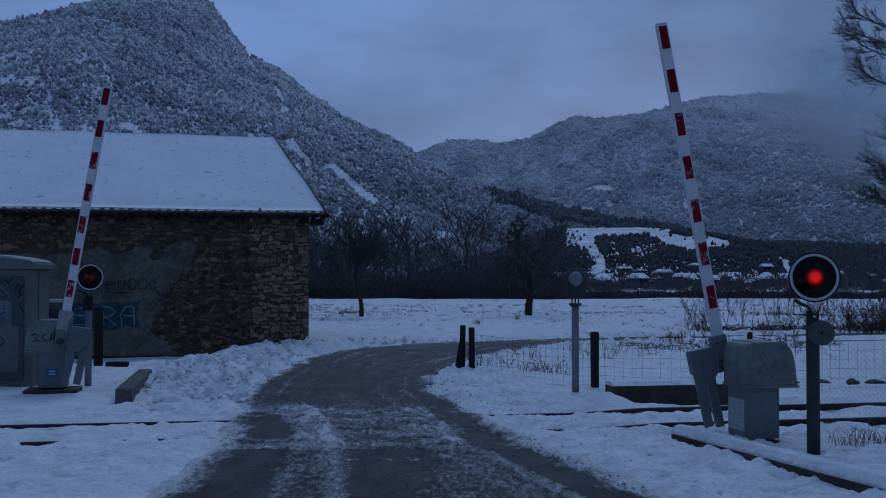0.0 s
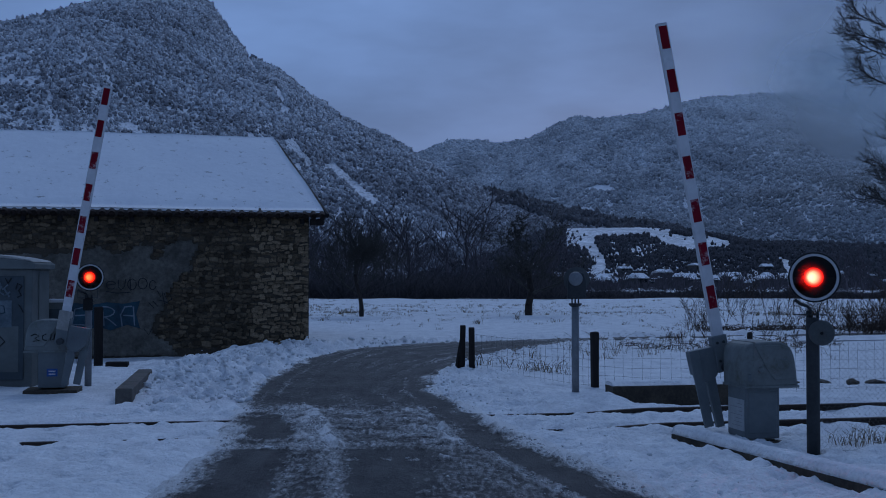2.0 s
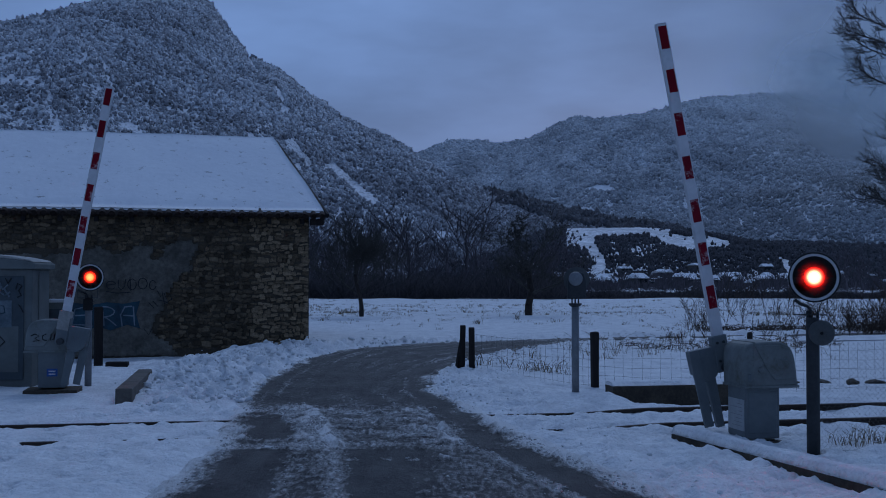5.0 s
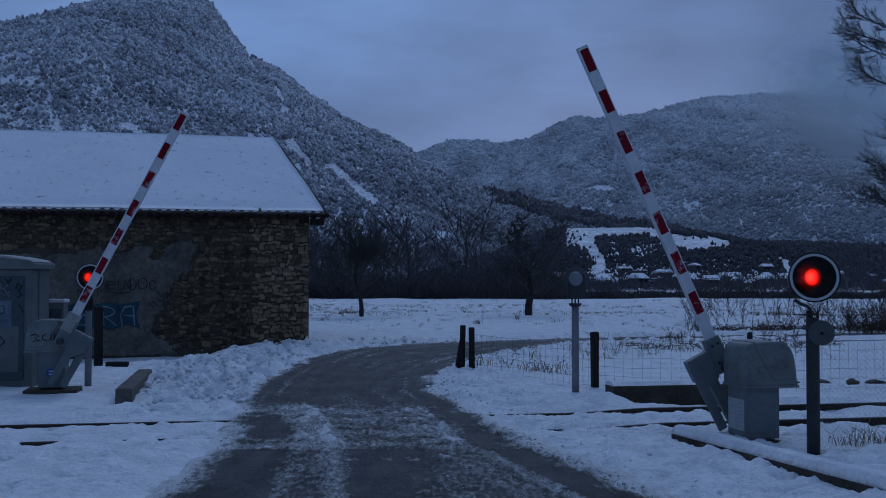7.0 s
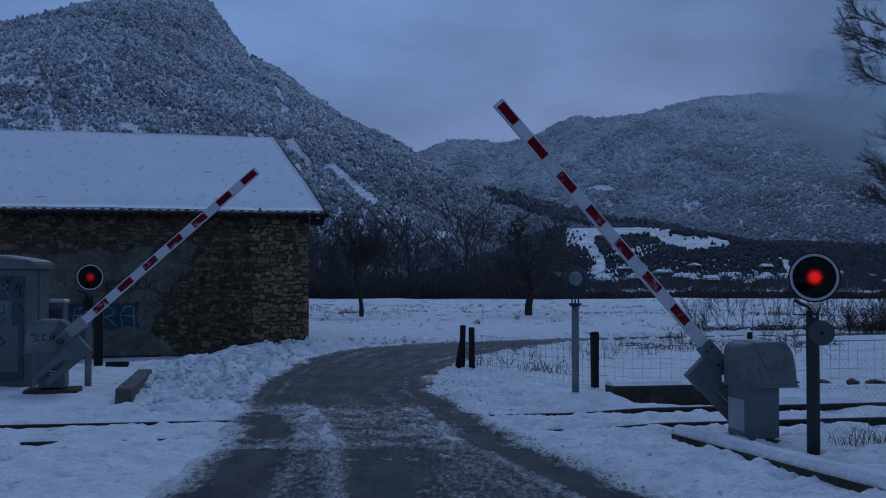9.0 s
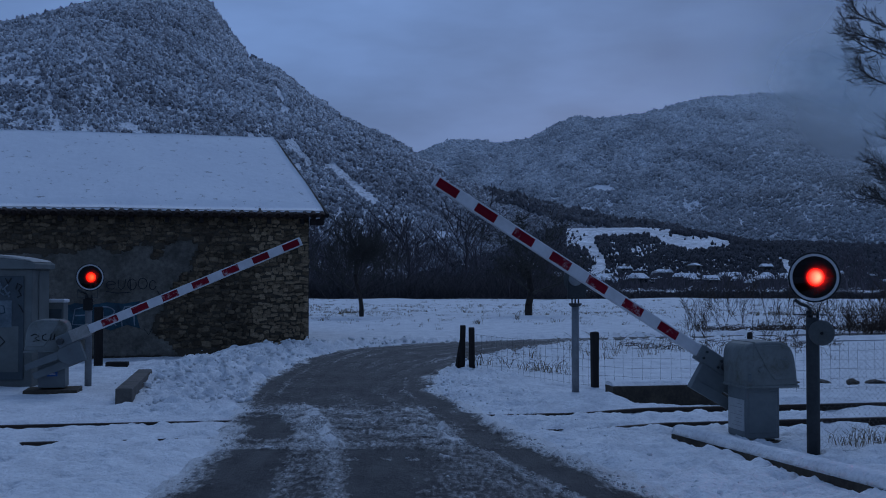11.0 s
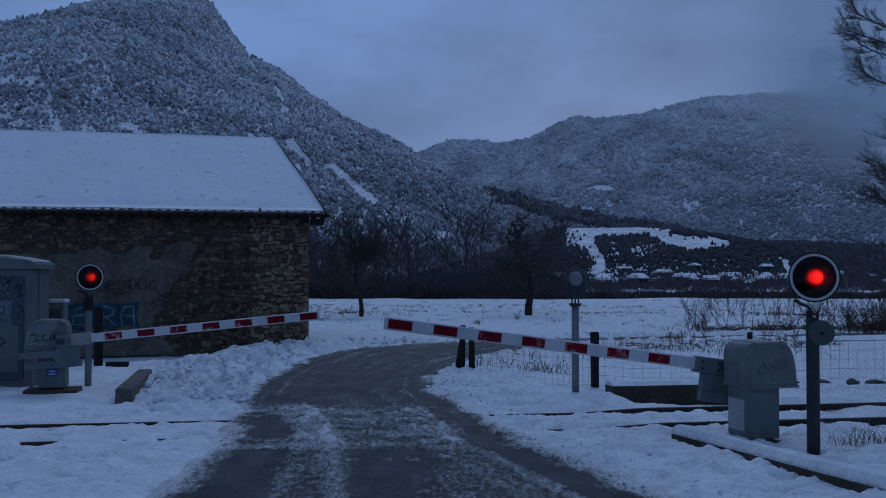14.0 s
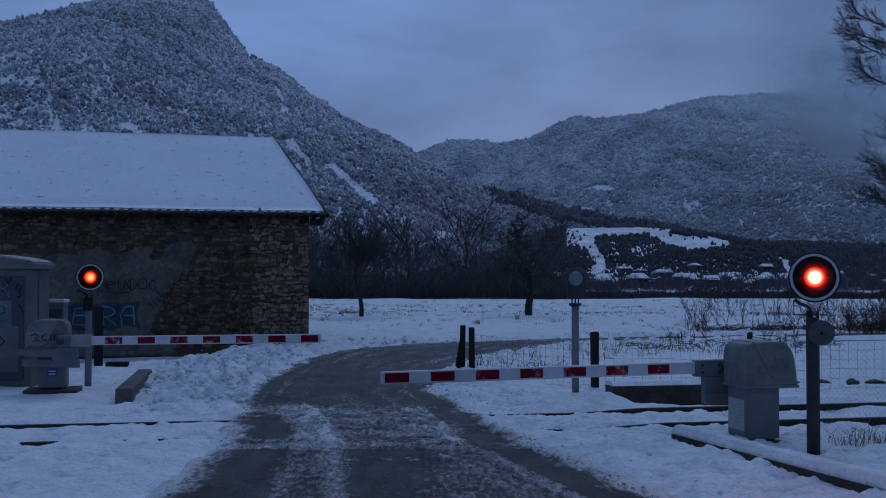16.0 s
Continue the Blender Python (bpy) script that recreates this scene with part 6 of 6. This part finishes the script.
def make_cabinet():
    t = thing("equipment_cabinet", pose(-7.36, 18.7, 0), "pale concrete equipment cabinet with graffiti and a snowy roof", "cabinet")
    part("housing", box(-0.65, 0.63, -0.4, 0.4, -0.05, 1.93, 0.015), CABINET, t)
    for x0, x1 in ((-0.6, -0.01), (0.01, 0.5)):
        d = part("door", box(x0, x1, -0.425, -0.395, 0.12, 1.82, 0.008), CABINET_DOOR, t, "blue-grey sprayed door")
        part("panel", box(x0 + 0.08, x1 - 0.08, -0.432, -0.42, 0.25, 0.95 if x0 < -0.1 else 1.0, 0.004), CABINET, d)
    part("handle", box(-0.05, -0.02, -0.45, -0.42, 0.95, 1.12, 0.006), POLE, t)
    part("roof_slab", prism([(-0.72, 1.93), (0.70, 1.93), (0.70, 2.03), (0.55, 2.07), (0.0, 2.13), (-0.6, 2.16), (-0.72, 2.16)], -0.48, 0.48, 0.015), CABINET, t, "overhanging concrete roof")
    part("snow_cap", prism([(-0.71, 2.16), (-0.6, 2.162), (0.0, 2.132), (0.55, 2.072), (0.66, 2.05), (0.60, 2.085), (0.3, 2.14), (0.0, 2.175), (-0.5, 2.205), (-0.7, 2.20)], -0.46, 0.46, 0.006), OLD_SNOW, t, "thin dirty snow")
    part("side_rib", box(0.628, 0.645, -0.12, -0.04, 0.05, 1.9, 0.004), CABINET, t)
    for pts in ([(0.37, 1.60), (0.40, 1.70), (0.47, 1.66), (0.42, 1.58), (0.46, 1.50), (0.40, 1.47)], [(0.42, 1.35), (0.47, 1.28), (0.50, 1.22)], [(0.20, 1.78), (0.24, 1.70), (0.30, 1.79)], [(0.05, 0.6), (0.2, 0.75), (0.1, 0.85)]):
        part("paint_stroke", tube([(x, -0.434, z) for x, z in pts], 0.010, 6), SPRAY_DARK, t)
    for pts in ([(-0.2, 1.72), (-0.05, 1.62), (0.1, 1.74), (0.16, 1.60), (0.25, 1.68)], [(-0.1, 1.52), (0.08, 1.58), (0.2, 1.50), (0.28, 1.56)], [(0.0, 1.66), (0.06, 1.46), (0.14, 1.66)], [(0.18, 1.62), (0.27, 1.48)]):
        part("paint_stroke", tube([(x, -0.433, z) for x, z in pts], 0.017, 6), SPRAY_PALE, t, "pale sprayed scribble")
    part("pale_patch", box(-0.35, 0.31, -0.438, -0.43, 0.98, 1.42, 0.002), SPRAY_PALE, t, "pale sprayed panel")
    for pts in ([(0.05, 1.08), (0.07, 1.34), (0.18, 1.33), (0.20, 1.22), (0.08, 1.19)],):
        part("paint_stroke", tube([(x, -0.440, z) for x, z in pts], 0.010, 6), SPRAY_BLUE, t)


make_cabinet()


def make_meter_box():
    t = thing("meter_box", pose(-6.72, 19.5, 0), "small pale meter box behind the equipment cabinet", "box")
    part("case", box(-0.14, 0.14, -0.12, 0.12, -0.05, 1.36, 0.012), CABINET, t)
    part("cap", box(-0.16, 0.16, -0.14, 0.14, 1.36, 1.42, 0.015), WHITE, t, "pale overhanging cap")
    part("door", box(-0.11, 0.11, -0.13, -0.118, 0.5, 1.25, 0.006), CABINET_DOOR, t)


make_meter_box()


def field_stone(x, y, w, h, rz):
    bm = bmesh.new()
    bmesh.ops.create_icosphere(bm, subdivisions=2, radius=0.5)
    rng = random.Random(x)
    for v in bm.verts:
        v.co *= rng.uniform(0.82, 1.18)
        v.co = Vector((v.co.x * w, v.co.y * w * 0.7, v.co.z * h * 1.6 + h * 0.25))
    t = part("field_stone", bm, DARK_STONE, m=pose(x, y, 0.0, 0, 0, rz))
    tagged(t, "dark rough stone showing through the snow", "stone", "stones by the track")


for x, y, w, h, rz in ((6.35, 18.9, 0.46, 0.08, 10), (6.85, 18.7, 0.30, 0.10, 60), (5.9, 18.8, 0.24, 0.06, 30), (7.3, 18.9, 0.35, 0.07, 0)):
    field_stone(x, y, w, h, rz)


# ---- what moves ----
NEAR_ANGLE = [(0, 79.1), (4.9, 79.1), (5.2, 78.3), (5.6, 76), (6.3, 70.7), (6.5, 69.1), (7, 64.5), (7.5, 60.3), (8, 56), (8.5, 51.8), (9, 47.5), (9.2, 45.8), (10.2, 37.7), (11.3, 28.8), (11.5, 27.1), (12, 23.1),
              (12.5, 19.2), (13, 15.2), (13.5, 11.6), (14, 7.8), (14.5, 4.3), (15, 2.6), (15.5, 0.9), (16, -0.6)]
FAR_ANGLE = [(0, 80), (4.8, 80), (5.1, 79.0), (5.5, 75.8), (6.3, 68.5), (6.5, 66.7), (7, 61.8), (7.5, 57.0), (8, 51.8), (8.5, 46.7), (9, 41.2), (9.2, 39.1), (10.2, 29.4), (11.3, 20.1), (11.5, 18.4), (12, 14.3), (12.5, 10.5),
             (13, 8.4), (13.5, 7.2), (14, 5.7), (14.5, 4.5), (15, 3.1), (15.5, 1.8), (16, 0.6)]
FLASH, PEAK_AT = 0.7286, 0.65


def turns(t, start):
    """Turns of a lamp insert: it begins near its dark side, and from its first flash on runs evenly."""
    return np.interp(t, [0, 0.1, 0.4, PEAK_AT], [start, max(start, -0.43), -0.36, 0]) if t < PEAK_AT else (t - PEAK_AT) / FLASH


def motions():
    walk(boom_near, [(t, pose(*PIVOT, 0, a, 3)) for t, a in NEAR_ANGLE])
    walk(boom_far, [(t, pose(*PIVOT, 0, a, -11)) for t, a in FAR_ANGLE])
    for lamp, start in ((lamp_near, -0.5), (lamp_far, -0.385)):
        at_rest = lamp.matrix_basis.copy()
        walk(lamp, [(i / 10, at_rest @ pose(0, 0, 0, 0, 0, 360 * turns(i / 10, start))) for i in range(161)])


motions()
